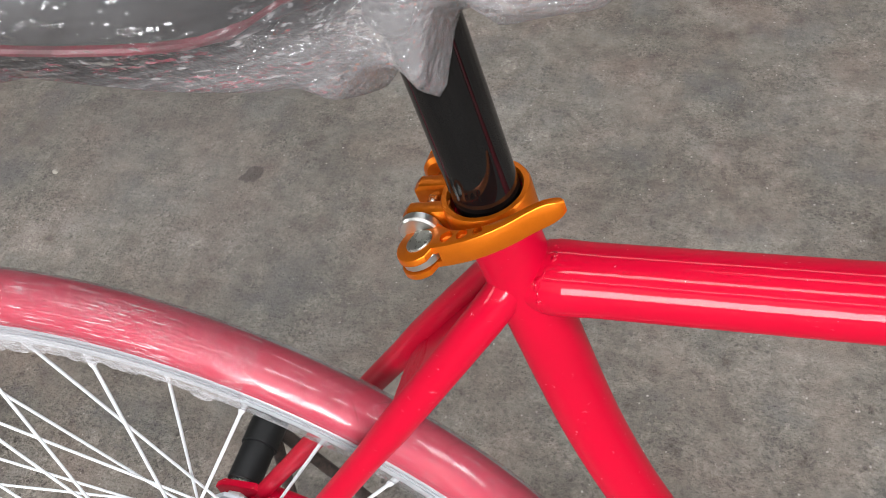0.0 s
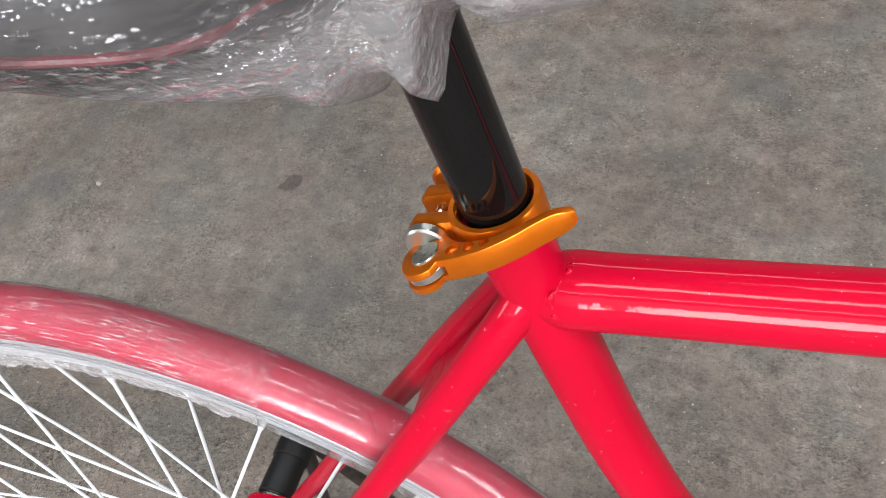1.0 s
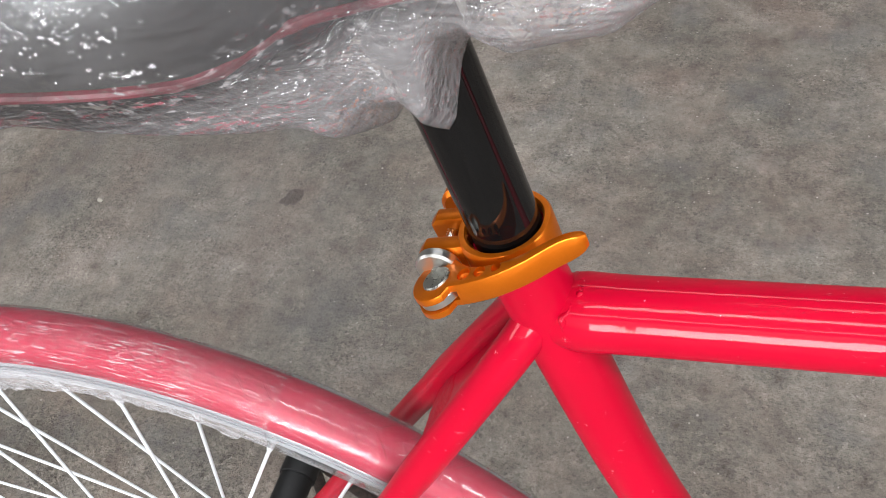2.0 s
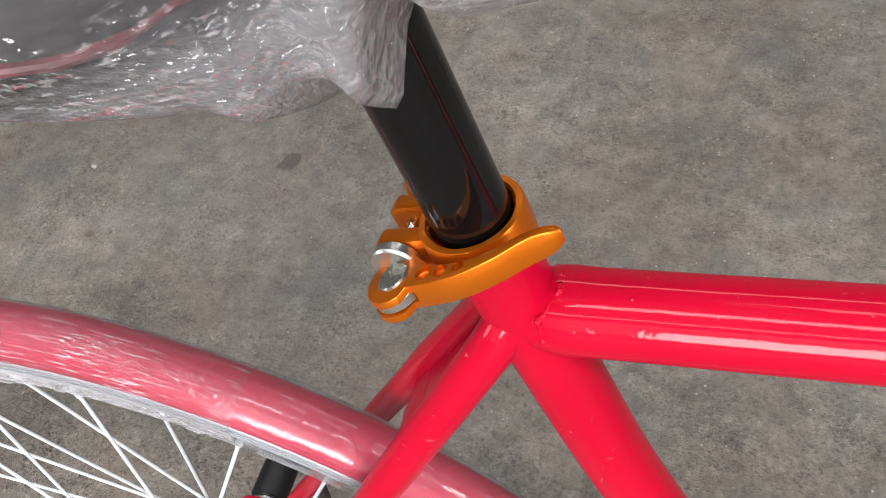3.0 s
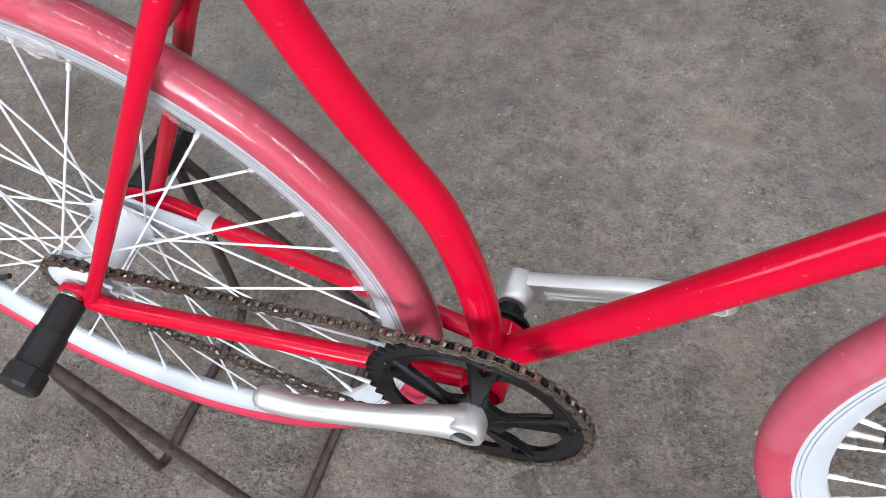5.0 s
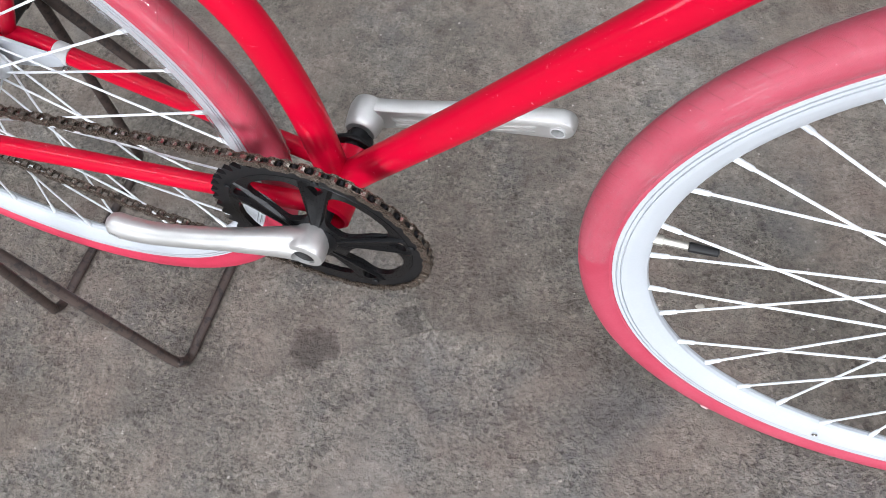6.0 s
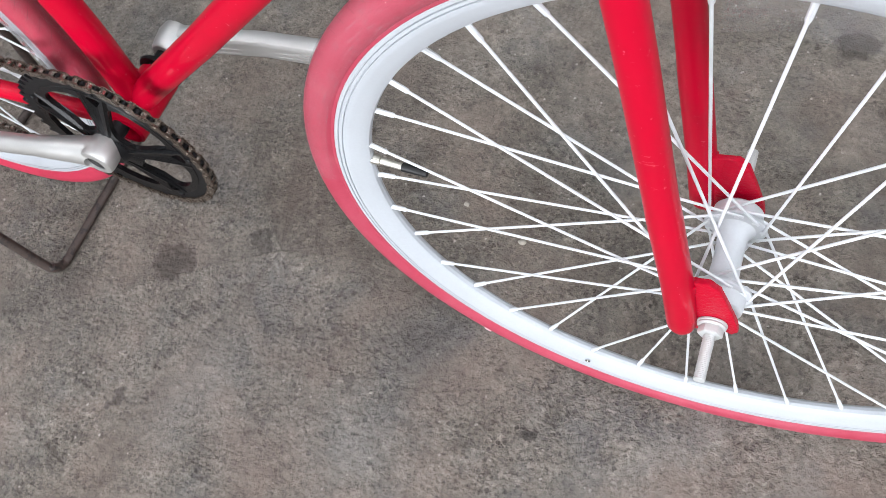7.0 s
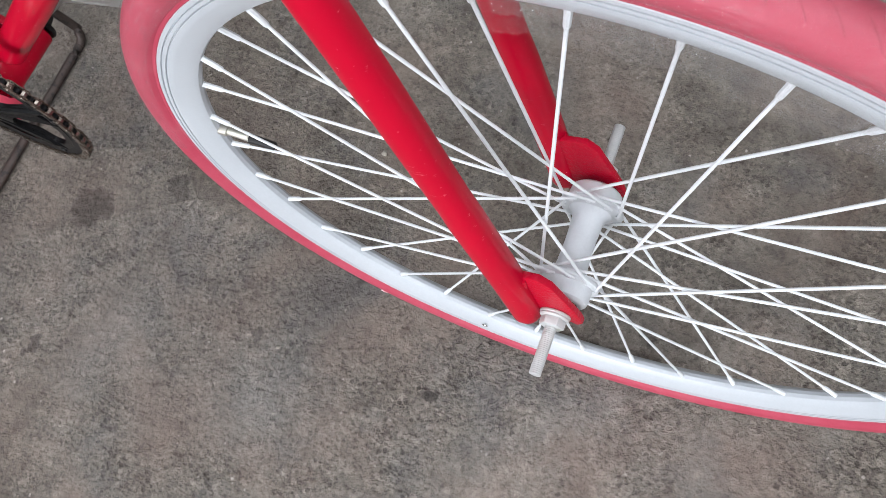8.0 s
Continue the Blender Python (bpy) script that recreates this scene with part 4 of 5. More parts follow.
wheel_marks()


# ---- drive ----
def drive():
    c = (BB[0], BB[1])
    ring = bmesh.new()
    teeth, r0 = 48, 0.0971
    outline = []
    for k in range(teeth):
        for f, r in ((0.0, r0 - 0.0042), (0.22, r0 - 0.0020), (0.42, r0 + 0.0032), (0.58, r0 + 0.0032), (0.78, r0 - 0.0020)):
            a = 2 * math.pi * (k + f) / teeth
            outline.append((r * math.cos(a), r * math.sin(a)))
    y0, y1 = CHAIN_Y - 0.0019, CHAIN_Y + 0.0019
    n = len(outline)
    loops = []
    for y, inner in ((y0, False), (y1, False), (y1, True), (y0, True)):
        if inner:
            loops.append([ring.verts.new((0.0835 * math.cos(2 * math.pi * k / n), y, 0.0835 * math.sin(2 * math.pi * k / n))) for k in range(n)])
        else:
            loops.append([ring.verts.new((x, y, z)) for x, z in outline])
    for i in range(4):
        a, b = loops[i], loops[(i + 1) % 4]
        for k in range(n):
            ring.faces.new((a[k], a[(k + 1) % n], b[(k + 1) % n], b[k]))
    bmesh.ops.recalc_face_normals(ring, faces=ring.faces)
    crankset = part("chainring", ring, BLACK_RING, bicycle, "satin black five-arm chainring", pose(c[0], 0, c[1]), angle=30)

    def window(middle, r_in, r_out, half_in, half_out, power):
        """A rounded opening between two radii; half_in, half_out: half its angle at either."""
        pts = []
        for k in range(28):
            t = 2 * math.pi * k / 28
            u, v = math.sin(t), math.cos(t)
            r = (r_in + r_out) / 2 + (r_out - r_in) / 2 * math.copysign(abs(u) ** power, u)
            h = half_in + (half_out - half_in) * (r - r_in) / (r_out - r_in)
            a = radians(middle + h * math.copysign(abs(v) ** power, v))
            pts.append((r * math.cos(a), r * math.sin(a)))
        return plate(bmesh.new(), pts, 0.03, CHAIN_Y)

    disc = lathe(bmesh.new(), [(0.010, CHAIN_Y - 0.0024), (0.0838, CHAIN_Y - 0.0024), (0.0842, CHAIN_Y - 0.0020), (0.0842, CHAIN_Y + 0.0020), (0.0838, CHAIN_Y + 0.0024), (0.010, CHAIN_Y + 0.0024)], 120, closed=True)
    holes = [window(RING_TURN + 36 + 72 * k, 0.0295, 0.0770, 26.5, 28.5, 0.60) for k in range(5)]
    holes += [window(RING_TURN + 72 * k, 0.0655, 0.0805, 1.0, 6.8, 0.75) for k in range(5)]
    disc = carve(disc, *holes)
    for v in disc.verts:
        # dished: the middle stands out towards the crank
        r = math.hypot(v.co.x, v.co.z)
        v.co.y -= 0.0100 * min(1.0, max(0.0, (0.056 - r) / 0.034)) ** 1.4
    part("spider_plate", disc, GLOSS_RING, crankset, "glossy black dished spider with five forked arms", angle=30)
    for k in range(5):
        a = radians(RING_TURN + 72 * k)
        part("chainring_bolt", cylinder(bmesh.new(), CHAIN_Y - 0.0036, CHAIN_Y + 0.0030, 0.0034, (0.0860 * math.cos(a), 0.0860 * math.sin(a)), 12), BLACK_RING, crankset)
    axle = sweep(bmesh.new(), [(-0.0255, -0.070, 0.3240), (-0.0240, 0.070, 0.3270)], 0.0085, 20)
    part("bottom_bracket_axle", axle, BLACK_RING, bicycle)
    part("lock_ring", lathe(bmesh.new(), [(0.010, 0.0352), (0.0215, 0.0352), (0.0225, 0.037), (0.0215, 0.0395), (0.015, 0.041), (0.013, 0.050), (0.0, 0.050)], 28, start=(c[0], 0, c[1] + 0.003)), BLACK_RING, bicycle, "black bearing lock ring")
    # near arm: a rounded bar that swells to the spindle boss and to the pedal eye
    c1 = (-0.0255, 0.3255)
    bm = lathe(bmesh.new(), [(0.0, -0.052), (0.0130, -0.052), (0.0150, -0.054), (0.0168, -0.066), (0.0172, -0.0745), (0.0160, -0.0778), (0.0130, -0.0790), (0.0, -0.0790)], 40, start=(c1[0], 0, c1[1]))
    pts = curve_points([(c1[0], -0.0660, c1[1]), (-0.048, -0.0700, 0.3268), (-0.085, -0.0775, 0.3268), (-0.130, -0.0835, 0.3228), (-0.168, -0.0868, 0.3185), (-0.190, -0.0880, 0.3185), (-0.209, -0.0880, 0.3195)], 6)
    rad = [max(0.0108, 0.0172 - 0.0064 * min(1, 2.6 * i / len(pts))) + 0.0018 * max(0, (i / len(pts) - 0.6) / 0.4) for i in range(len(pts))]
    sweep(bm, pts, rad, 30, flat=0.92, cap=0.010)
    dust = bmesh.new()
    cylinder(dust, -0.0830, -0.0755, 0.0098, c1, 28, 0.0003)
    eye = cylinder(bmesh.new(), -0.120, -0.060, 0.0066, (-0.207, 0.3165), 24, 0.0003)
    near_arm = part("crank_arm", carve(bm, dust, eye), ALLOY, bicycle, "silver alloy crank arm without a pedal")
    part("dust_cap", cylinder(bmesh.new(), -0.0772, -0.0740, 0.0096, c1, 26, 0.0004), BLACK_RUBBER, near_arm, "dark crank bolt cap")
    spider = lathe(bmesh.new(), [(0.0, -0.0620), (0.0165, -0.0620), (0.0185, -0.0600), (0.0205, -0.0555), (0.0, -0.0555)], 32, start=(c[0], 0, 0.319))
    part("spider", spider, BLACK_RING, near_arm, "satin black spider hub")
    # far arm: a flat bar with a tapering groove in its inner face
    c2, e2 = (-0.0235, 0.3275), (0.1505, 0.3365)

    def lean(mesh):
        for v in mesh.verts:
            v.co.y += 0.0715 + 0.0150 * min(1, max(0, (v.co.x - c2[0]) / 0.10)) + 0.0040 * max(0, (v.co.x - 0.08) / 0.07)
        return mesh

    top = [(c2[0] + (e2[0] - c2[0]) * k / 14, 0.0148 - 0.0026 * min(1, k / 3.0) + 0.0010 * max(0, (k - 10) / 4)) for k in range(15)]
    mid = [c2[1] + (e2[1] - c2[1]) * k / 14 for k in range(15)]
    outline = [(x, m - r) for (x, r), m in zip(top, mid)] + [(e2[0] + 0.0128 * math.cos(a), e2[1] + 0.0128 * math.sin(a)) for a in [radians(d) for d in range(-75, 90, 15)]] + [(x, m + r) for (x, r), m in reversed(list(zip(top, mid)))]
    bm = lean(plate(bmesh.new(), outline, 0.0165, 0.0, 0.0042))
    cuts = []
    for dz, r0_, r1_ in ((-0.0052, 0.0030, 0.0010), (0.0030, 0.0046, 0.0022)):
        cuts.append(lean(plate(bmesh.new(), capsule_outline(0.006, 0.3290 + dz, 0.128, 0.3352 + dz * 0.8, r0_, r1_), 0.0044, -0.0083)))
    cuts.append(cylinder(bmesh.new(), 0.050, 0.120, 0.0066, (e2[0] - 0.0015, e2[1] - 0.001), 24, 0.0003))
    bm = carve(bm, *cuts)
    lathe(bm, [(0.0, 0.0500), (0.0130, 0.0500), (0.0150, 0.0520), (0.0166, 0.0600), (0.0178, 0.0720), (0.0162, 0.0800), (0.0135, 0.0820), (0.0, 0.0820)], 36, start=(c2[0], 0, c2[1]))
    far_arm = part("crank_arm", bm, ALLOY, bicycle, "silver alloy crank arm with a grooved inner face, no pedal")
    # worn raised marks in the groove, too small to read
    marks = bmesh.new()
    for k in range(9):
        x = 0.022 + 0.0052 * k
        z = 0.3334 + (x - 0.022) * 0.04
        if k % 4 != 2:
            plate(marks, [(x, z - 0.0012), (x + 0.0034, z - 0.0011), (x + 0.0034, z + 0.0013), (x, z + 0.0012)], 0.0006, -0.0062)
    part("raised_marks", lean(marks), ALLOY, far_arm)
    for arm, y, x, z in ((near_arm, -0.0875, -0.207, 0.3165), (far_arm, 0.0905, e2[0] - 0.0015, e2[1] - 0.001)):
        hole = lathe(bmesh.new(), [(0.0, y + 0.0020), (0.0052, y + 0.0020), (0.0056, y - 0.0096), (0.0070, y - 0.0096), (0.0072, y - 0.0088), (0.0068, y + 0.0092), (0.0, y + 0.0092)], 24, start=(x, 0, z))
        part("pedal_thread", hole, GALVANISED, arm, "empty threaded pedal eye")
    # rear cog
    cog = bmesh.new()
    outline, t2 = [], 18
    for k in range(t2):
        for f, r in ((0.0, 0.0325), (0.25, 0.0345), (0.43, 0.0392), (0.57, 0.0392), (0.75, 0.0345)):
            a = 2 * math.pi * (k + f) / t2
            outline.append((r * math.cos(a), r * math.sin(a)))
    plate(cog, outline, 0.0030, CHAIN_Y)
    lathe(cog, [(0.0, CHAIN_Y - 0.004), (0.0210, CHAIN_Y - 0.004), (0.0225, CHAIN_Y - 0.002), (0.0225, CHAIN_Y + 0.006), (0.0, CHAIN_Y + 0.006)], 28)
    bmesh.ops.recalc_face_normals(cog, faces=cog.faces)
    part("sprocket", cog, WHITE_HUB, rear_wheel, "pale steel rear sprocket")
    # chain: links laid along its loop
    rc, rs, cr = 0.0971, 0.0366, Vector((REAR[0], 0, REAR[1]))
    cb = Vector((c[0], 0, c[1]))
    loop = []
    span = cb - cr
    tilt = math.atan2(span.z, span.x)
    off = math.asin((rc - rs) / span.length)
    up_a, lo_a = tilt + math.pi / 2 + off, tilt - math.pi / 2 - off
    for k in range(41):
        a = up_a + (2 * math.pi + lo_a - up_a) * k / 40
        loop.append(cr + rs * Vector((math.cos(a), 0, math.sin(a))))
    pa = loop[-1]
    pb = cb + rc * Vector((math.cos(lo_a), 0, math.sin(lo_a)))
    for k in range(1, 30):
        t = k / 30
        loop.append(pa.lerp(pb, t) - Vector((0, 0, 0.006 * 4 * t * (1 - t))))
    for k in range(61):
        a = lo_a + (up_a - lo_a) * k / 60
        loop.append(cb + rc * Vector((math.cos(a), 0, math.sin(a))))
    pc = loop[-1]
    for k in range(1, 31):
        t = k / 30
        loop.append(pc.lerp(loop[0], t) - Vector((0, 0, 0.002 * 4 * t * (1 - t))))
    lengths = [0.0]
    for a, b in zip(loop, loop[1:]):
        lengths.append(lengths[-1] + (b - a).length)
    count = 2 * round(lengths[-1] / 0.0127 / 2)
    pitch = lengths[-1] / count

    def at(s):
        s %= lengths[-1]
        i = max(j for j in range(len(lengths) - 1) if lengths[j] <= s)
        return loop[i].lerp(loop[i + 1], (s - lengths[i]) / max(1e-9, lengths[i + 1] - lengths[i]))

    meshes = []
    for outer in (True, False):
        bm = bmesh.new()
        w = 0.0036 if outer else 0.0024
        n = 6
        for s in (-1, 1):
            out = capsule_outline(0.0, 0.0, pitch, 0.0, 0.0043, 0.0043, 5)
            out = out[:6] + [(pitch / 2, -0.0031)] + out[6:] + [(pitch / 2, 0.0031)]
            plate(bm, out, 0.0010, s * w)
        shell = len(bm.faces)
        for x in (0.0, pitch):
            r = 0.0018 if outer else 0.0039
            h = 0.0046 if outer else 0.0019
            lathe(bm, [(0, -h), (r, -h), (r, h), (0, h)], 10, start=(x, 0, 0))
        bmesh.ops.recalc_face_normals(bm, faces=bm.faces)
        bm.faces.ensure_lookup_table()
        for f in bm.faces[shell:]:
            f.material_index = 1
        meshes.append(finish(bm, "chain_link", CHAIN_STEEL, True, 30))
        meshes[-1].materials.append(ROLLER)
    chain = None
    for k in range(count):
        a, b = at(k * pitch), at((k + 1) * pitch)
        d = (b - a).normalized()
        m = Matrix(((d.x, 0, -d.z, a.x), (0, 1, 0, CHAIN_Y), (d.z, 0, d.x, a.z), (0, 0, 0, 1)))
        ob = new("chain" if chain is None else "chain_link", meshes[k % 2])
        if chain is None:
            chain = ob
            ob.parent, ob.matrix_basis = bicycle, m
            tagged(ob, "oily dark brown roller chain")
            first = m
        else:
            ob.parent, ob.matrix_basis = chain, first.inverted() @ m


RING_TURN = 4.5
drive()


def rear_axle_and_brake_arm():
    part("axle", threaded(bmesh.new(), -0.082, 0.082, 0.0046), STEEL, rear_wheel, "threaded steel axle")
    for s in (-1, 1):
        lo, hi = sorted((s * 0.0592, s * 0.0638))
        part("washer", cylinder(bmesh.new(), lo, hi, 0.0125, segs=26, edge=0.0006), STEEL, rear_wheel, "pale steel washer")
    part("dust_seal", lathe(bmesh.new(), [(0.0, 0.0357), (0.0148, 0.0357), (0.0152, 0.0370), (0.0145, 0.0384), (0.0, 0.0384)], 30), BLACK_RUBBER, rear_wheel, "black dust seal")
    part("lock_nut", hex_prism(bmesh.new(), 0.0455, 0.0528, 0.0105), GALVANISED, rear_wheel, "pale hexagon lock nut")
    arm = bmesh.new()
    plate(arm, [(-0.424, 0.350), (-0.415, 0.343), (-0.382, 0.344), (-0.338, 0.351), (-0.322, 0.356), (-0.320, 0.365), (-0.329, 0.370), (-0.392, 0.386), (-0.411, 0.390), (-0.427, 0.377)], 0.0045, 0.0425, 0.0014)
    part("brake_arm", arm, WHITE_RIM, bicycle, "white coaster brake arm")
    clip = bmesh.new()
    lathe(clip, [(0.0093, -0.0085), (0.0103, -0.0085), (0.0103, 0.0085), (0.0093, 0.0085)], 28, axis="x", closed=True)
    d = Vector((0.102, -0.012, -0.016)).normalized()
    q = d.to_track_quat("X", "Z").to_matrix().to_4x4()
    ob = part("brake_arm_clip", clip, GALVANISED, bicycle, "galvanised clip round the chain stay", Matrix.Translation((-0.323, 0.0512, 0.3620)) @ q)
    part("clip_bolt", cylinder(bmesh.new(), -0.012, 0.004, 0.0034, (0.0, -0.0140), 14), STEEL, ob)


rear_axle_and_brake_arm()


# ---- saddle in its bag ----
# the bag's lower edge, from the tail to the nose: nearly straight runs, two short tucks, and the corner gathered at the post
BAG_EDGE = ((-0.375, 0.935), (-0.330, 0.912), (-0.290, 0.898), (-0.262, 0.8865), (-0.240, 0.890), (-0.205, 0.8787), (-0.180, 0.8735), (-0.170, 0.8727), (-0.162, 0.8630), (-0.155, 0.8735), (-0.148, 0.8655), (-0.1425, 0.8555), (-0.134, 0.893), (-0.126, 0.8960), (-0.118, 0.8900), (-0.090, 0.8960), (-0.035, 0.942))


def saddle_low(x):
    """Height of the saddle's lower edge: level behind, rising to the nose."""
    return 0.9075 + 0.20 * max(0, -0.19 - x) + 0.24 * max(0, x + 0.196)


def saddle():
    """A sports saddle along x: wide at the back, a narrow nose in front."""
    bm = bmesh.new()
    rings = []
    n = 26
    for i in range(n):
        t = i / (n - 1)
        x = -0.352 + 0.278 * t
        half = 0.072 * (1 - min(1, t / 0.62)) ** 0.5 * (0.75 + 0.25 * min(1, t * 8)) + 0.0185 + 0.006 * math.sin(math.pi * t)
        if t < 0.06:
            half *= 0.80 + 0.2 * t / 0.06
        top = 0.972 + 0.010 * (1 - t) ** 2 - 0.006 * math.sin(math.pi * t)
        low = saddle_low(x)
        if t > 0.9:
            k = (t - 0.9) / 0.1
            half *= math.sqrt(max(0.03, 1 - k * k))
            low += 0.006 * k * k
            top -= 0.010 * k * k
        ring = []
        for j in range(22):
            a = math.pi * j / 21
            y = -half * math.cos(a)
            z = low + (top - low) * math.sin(a) ** 0.55
            ring.append(bm.verts.new((x, y, z)))
        ring.append(bm.verts.new((x, half * 0.8, low + 0.006)))
        ring.append(bm.verts.new((x, -half * 0.8, low + 0.006)))
        rings.append(ring)
    m = len(rings[0])
    for a, b in zip(rings, rings[1:]):
        for k in range(m):
            bm.faces.new((a[k], a[(k + 1) % m], b[(k + 1) % m], b[k]))
    bm.faces.new(rings[-1])
    bm.faces.new(list(reversed(rings[0])))
    bmesh.ops.recalc_face_normals(bm, faces=bm.faces)
    seat = part("saddle", bm, SADDLE_BLACK, bicycle, "black vinyl saddle wrapped in a clear plastic bag", angle=60)
    # red band along both lower edges, and the dark base shell under it
    for s in (-1, 1):
        line = []
        for i in range(24):
            t = 0.02 + 0.86 * i / 23
            x = -0.352 + 0.278 * t
            half = 0.072 * (1 - min(1, t / 0.62)) ** 0.5 * (0.75 + 0.25 * min(1, t * 8)) + 0.0185 + 0.006 * math.sin(math.pi * t)
            line.append((x, s * (half - 0.001), saddle_low(x) - 0.001))
        part("piping", sweep(bmesh.new(), line, 0.0021, 10), PIPING, seat, "dark red piping along the lower edge")
    shell = bmesh.new()
    rings = []
    for i in range(16):
        t = 0.04 + 0.66 * i / 15
        x = -0.352 + 0.278 * t
        half = 0.9 * (0.072 * (1 - min(1, t / 0.62)) ** 0.5 + 0.0185)
        rings.append([shell.verts.new((x, half * math.cos(a), saddle_low(x) - 0.001 - 0.014 * math.sin(a) ** 0.5)) for a in [math.pi * j / 12 for j in range(13)]])
    for a, b in zip(rings, rings[1:]):
        for k in range(12):
            shell.faces.new((a[k], a[k + 1], b[k + 1], b[k]))
        shell.faces.new((a[0], b[0], b[12], a[12]))
    shell.faces.new(rings[0])
    shell.faces.new(list(reversed(rings[-1])))
    bmesh.ops.recalc_face_normals(shell, faces=shell.faces)
    part("base_shell", shell, BLUE_BLACK, seat, "dark blue-black plastic base shell")
    for s in (-1, 1):
        rail = curve_points([(-0.310, s * 0.030, 0.914), (-0.250, s * 0.024, 0.899), (-0.185, s * 0.022, 0.898), (-0.165, s * 0.020, 0.905), (-0.150, s * 0.014, 0.920)], 5)
        part("rail", sweep(bmesh.new(), rail, 0.0035, 10), BLACK_RING, seat)
    part("saddle_clamp", sweep(bmesh.new(), [(-0.150, -0.020, 0.902), (-0.150, 0.020, 0.902)], 0.008, 20, cap=0.003), BLACK_RING, seat, "black saddle clamp")
    # the bag: a loose crinkled envelope that hangs below the saddle
    bag = bmesh.new()
    rings, n, m = [], 130, 72
    for i in range(n):
        t = i / (n - 1)
        x = -0.372 + 0.335 * t
        half = 0.074 * (1 - min(1, t / 0.66)) ** 0.5 + 0.030
        top = 0.984 + 0.008 * (1 - t) ** 2
        hang = BAG_EDGE[-1][1]
        for (xa, za), (xb, zb) in zip(BAG_EDGE, BAG_EDGE[1:]):
            if xa <= x <= xb:
                hang = za + (zb - za) * (x - xa) / (xb - xa)
        if t > 0.93:
            k = (t - 0.93) / 0.07
            half *= math.sqrt(max(0.02, 1 - k * k))
        ring = []
        for j in range(m):
            a = 2 * math.pi * j / m
            c, s = math.cos(a), math.sin(a)
            z = (top + hang) / 2 + (top - hang) / 2 * math.copysign(abs(s) ** 0.8, s)
            fold = 1.0 if s > -0.55 else max(0.45, 1.0 + 1.25 * (s + 0.55))
            y = half * math.copysign(abs(c) ** 0.75, c) * fold
            p = Vector((x, y, z))
            k = noise.noise(p * 26) * 0.004 + noise.noise(p * 60) * 0.0014
            ring.append(bag.verts.new(p + Vector((k, y / max(half, 0.01) * (k + 0.002), k * 0.8))))
        rings.append(ring)
    for a, b in zip(rings, rings[1:]):
        for k in range(m):
            bag.faces.new((a[k], a[(k + 1) % m], b[(k + 1) % m], b[k]))
    bmesh.ops.recalc_face_normals(bag, faces=bag.faces)
    part("plastic_bag", bag, BAG_FILM, seat, "crinkled clear plastic bag", angle=180)


saddle()


# ---- wrapping film on the tyres ----
def tyre_film(hub, arc, inner, material, name="film_wrap", lift=0.0, skirt=True, loose=1.0):
    prof = []
    for k in range(19):
        a = radians(-150 + 300 * k / 18)
        prof.append((TYRE_A - 0.001 + (TYRE_R + 0.0016 + lift) * math.cos(a), (TYRE_R + 0.0016 + lift) * math.sin(a)))
    core = prof[2:-2]
    prof = [(inner, -0.0050), (0.2885, -0.0072), (0.2960, -0.0120), (0.3070, -0.0132)] + core + [(0.3070, 0.0132), (0.2960, 0.0120), (0.2885, 0.0072), (inner, 0.0050)] if skirt else core

    def wob(a, j, r, s):
        p = Vector((math.cos(a) * 0.33, s, math.sin(a) * 0.33))
        k = loose * (0.0010 * noise.noise(p * 60 + Vector((j * 0.15, 0, 0))) + 0.0006 * noise.noise(p * 150))
        edge = (0.008 * noise.noise(Vector((a * 15, 3.3, inner * 40))) + 0.004 * noise.noise(Vector((a * 60, 1.3, 0)))) if skirt and j in (0, len(prof) - 1) else 0.0
        return r + abs(k) + edge, s * (1 + 25 * abs(k))

    part(name, lathe(bmesh.new(), prof, 130, arc=arc, wobble=wob), material, hub, "clear stretch film wrapped round the tyre", angle=180)


tyre_film(rear_wheel, (66, 152), 0.2790, TYRE_FILM, loose=0.45)
tyre_film(rear_wheel, (-6, 66.2), 0.2850, MID_FILM, lift=0.0006, loose=0.12)
tyre_film(front_wheel, (46, 96), 0.2640, THIN_FILM)
tyre_film(front_wheel, (95.8, 176), 0.2850, TIGHT_FILM, lift=0.0006, skirt=False, loose=0.2)


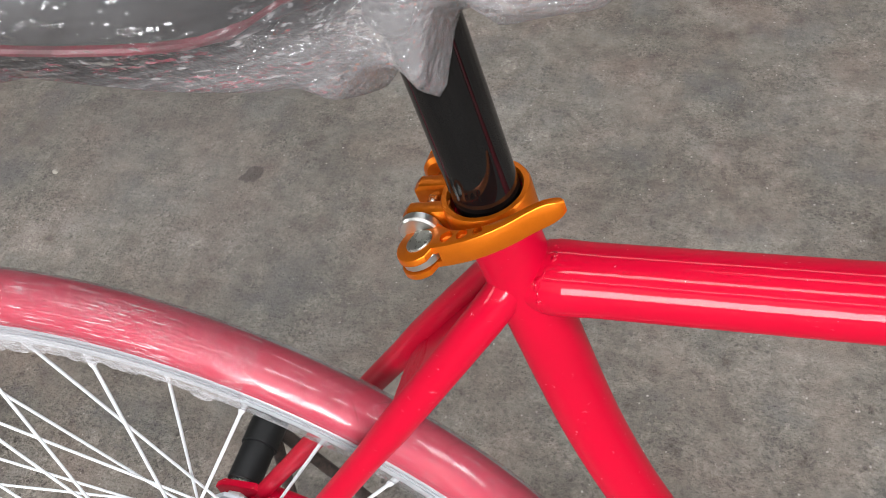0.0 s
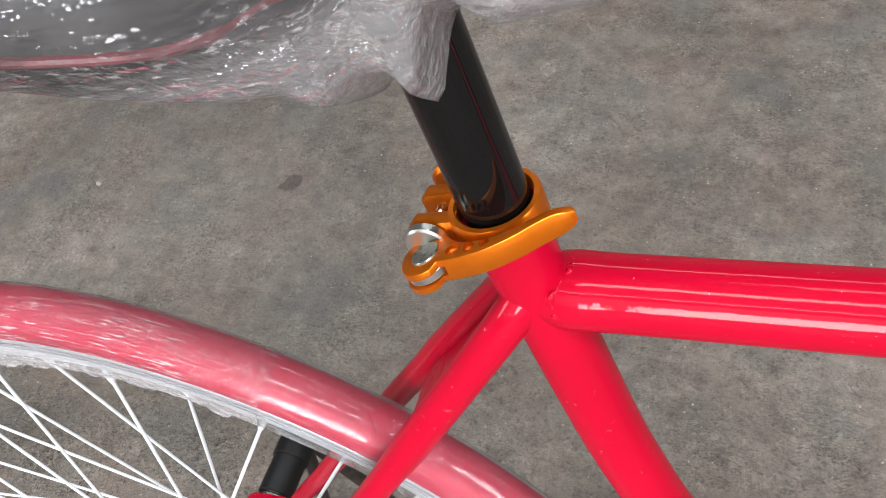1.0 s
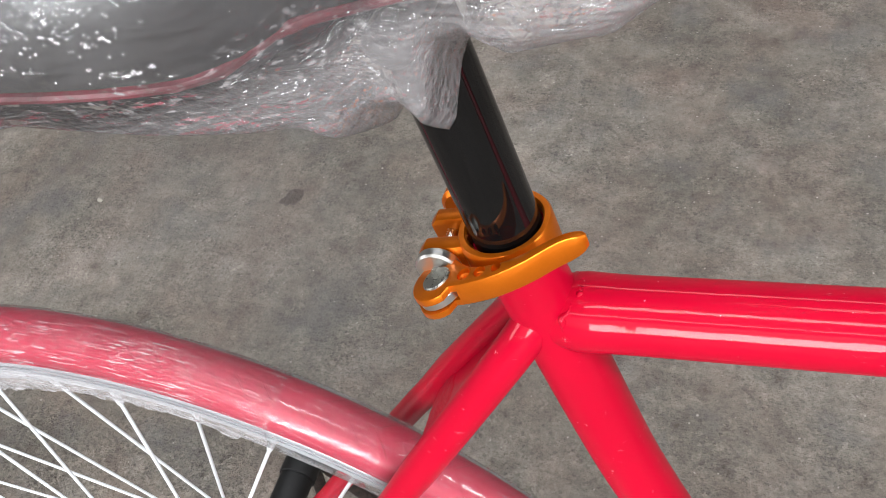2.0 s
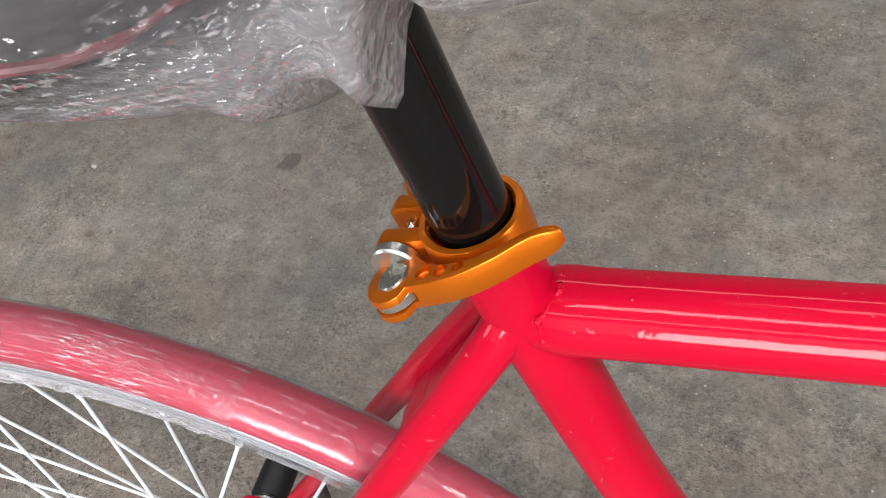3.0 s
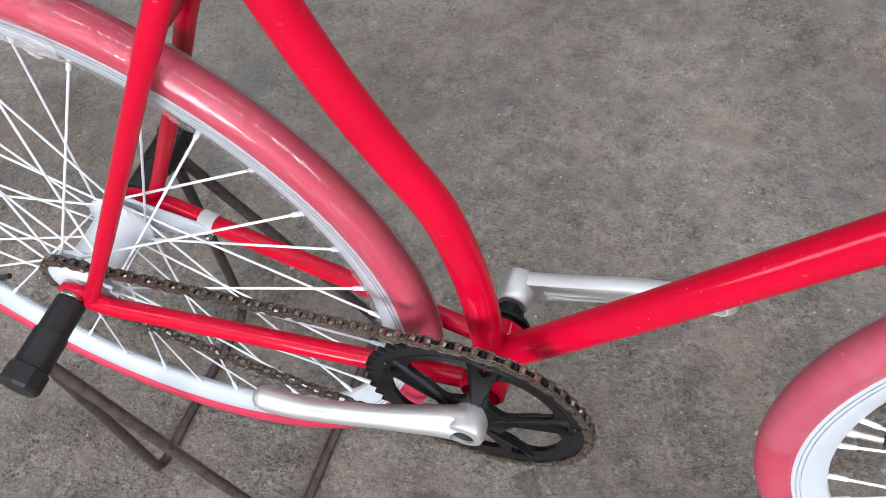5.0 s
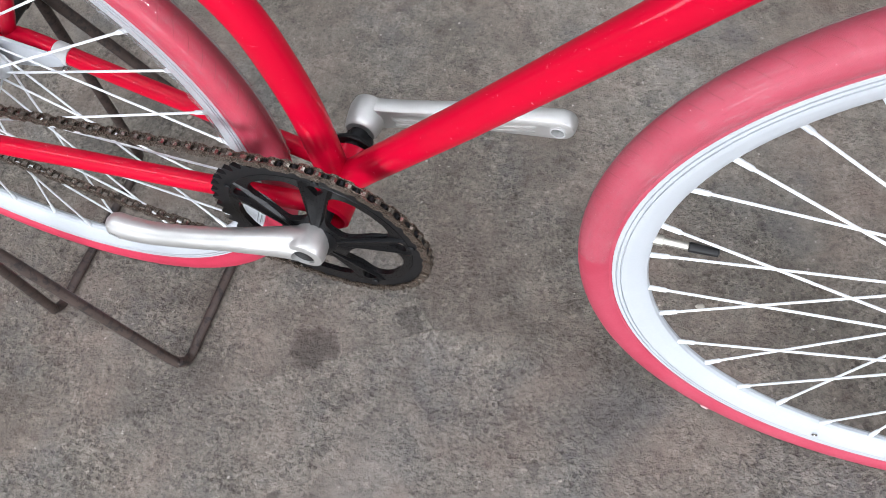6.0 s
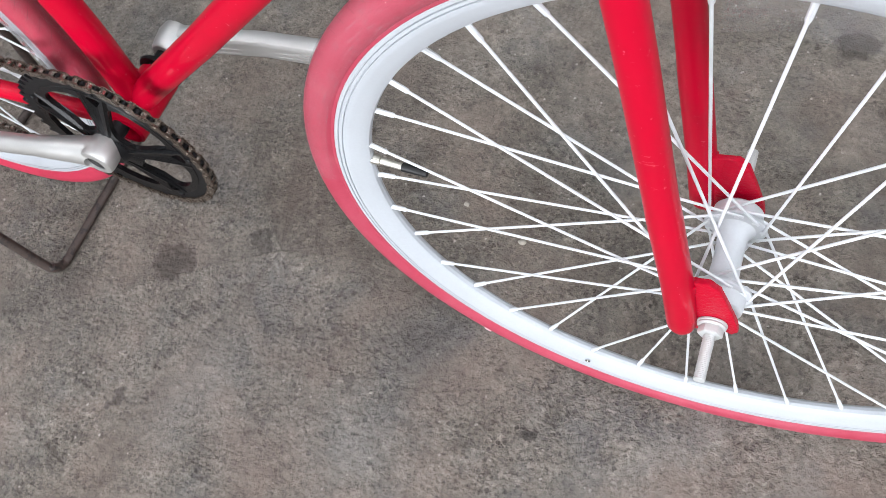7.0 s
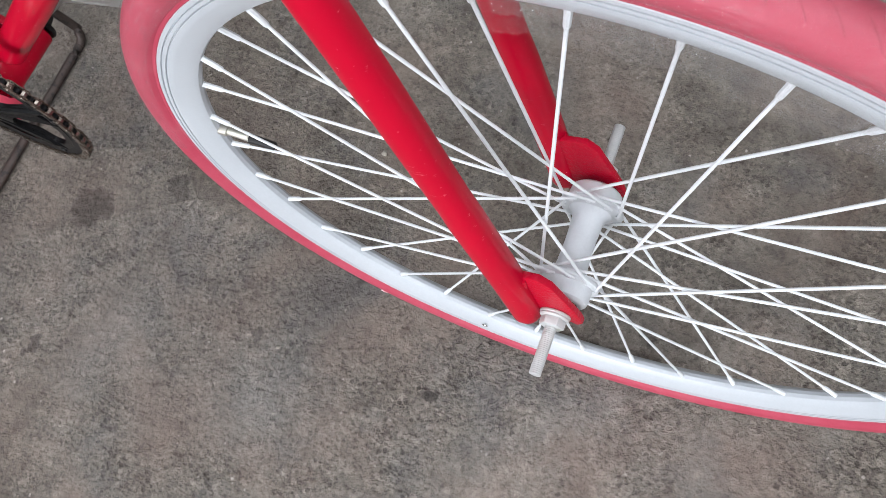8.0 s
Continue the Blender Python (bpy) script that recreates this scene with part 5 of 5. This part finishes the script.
# ---- the stand that holds the rear axle ----
def stand():
    base = new("bicycle_stand")
    base.location = (REAR[0], 0.0, GROUND)
    tagged(base, "rusty brown bent-rod stand holding up the rear axle", "bicycle stand")
    hz = HUB_H - GROUND
    r = 0.0061
    for near, far, lab in (((0.134, -0.126), (0.132, 0.152), "rusty brown bent steel rod"), ((-0.067, -0.106), (-0.063, 0.128), "rusty brown bent steel rod")):
        pts = [(0.0, -0.122, hz - 0.010), (near[0] * 0.86, near[1] - 0.002, 0.055), (near[0] * 0.985, near[1], r + 0.014), (near[0] * 1.0, near[1] + 0.012, r + 0.001), (near[0], near[1] + 0.03, r),
               ((near[0] + far[0]) / 2, 0.02, r), (far[0], far[1] - 0.03, r), (far[0], far[1] - 0.010, r + 0.001), (far[0] * 0.985, far[1], r + 0.014), (far[0] * 0.86, far[1] + 0.002, 0.055), (0.0, 0.124, hz - 0.004)]
        part("rod", sweep(bmesh.new(), curve_points(pts, 6), r, 16), RUST, base, lab)
    for s in (-1, 1):
        prof = [(0.0, 0.064), (0.0138, 0.064), (0.0146, 0.065), (0.0146, 0.098), (0.0156, 0.0982), (0.0162, 0.099), (0.0162, 0.134), (0.0, 0.134)]
        sl = part("sleeve", lathe(bmesh.new(), [(a, b * s) for a, b in prof], 32, start=(0, 0, hz)), BLACK_RUBBER, base, "black plastic axle sleeve")
        cap = [(0.0, 0.1342), (0.0174, 0.1342), (0.0188, 0.1355), (0.0188, 0.152), (0.0168, 0.155), (0.0, 0.155)]
        bm = lathe(bmesh.new(), [(a, b * s) for a, b in cap], 10, start=(0, 0, hz))
        part("end_cap", bm, BLACK_RUBBER, sl, "ribbed black end cap", angle=20)


stand()


# ---- small litter on the floor ----
def pebble(x, y, size, seed, label="small pale chip of stone on the concrete"):
    rng = random.Random(seed)
    bm = bmesh.new()
    bmesh.ops.create_icosphere(bm, subdivisions=2, radius=size)
    for v in bm.verts:
        k = 1 + 0.35 * noise.noise(v.co / size * 1.3 + Vector((seed * 7.1, 0, 0)))
        v.co = Vector((v.co.x * k, v.co.y * k * 0.75, max(v.co.z * 0.55 * k, -size * 0.3)))
    ob = new("stone_chip", finish(bm, "stone_chip", CHIP, True, 60))
    ob.matrix_basis = pose(x, y, GROUND + size * 0.3, 0, 0, rng.uniform(0, 180))
    tagged(ob, label, "stone chip", group="stone chips on the floor")


CHIP = surface("pale_stone", (0.36, 0.33, 0.28), 0.8, dark=0.7, var_scale=120, grain=600, bump=0.0005)
for i, (x, y, s) in enumerate(((0.204, 0.132, 0.0042), (0.289, 0.104, 0.0050), (-1.215, 0.717, 0.0065), (0.19, -0.13, 0.0022), (-0.44, 0.2125, 0.0045))):
    pebble(x, y, s, i)
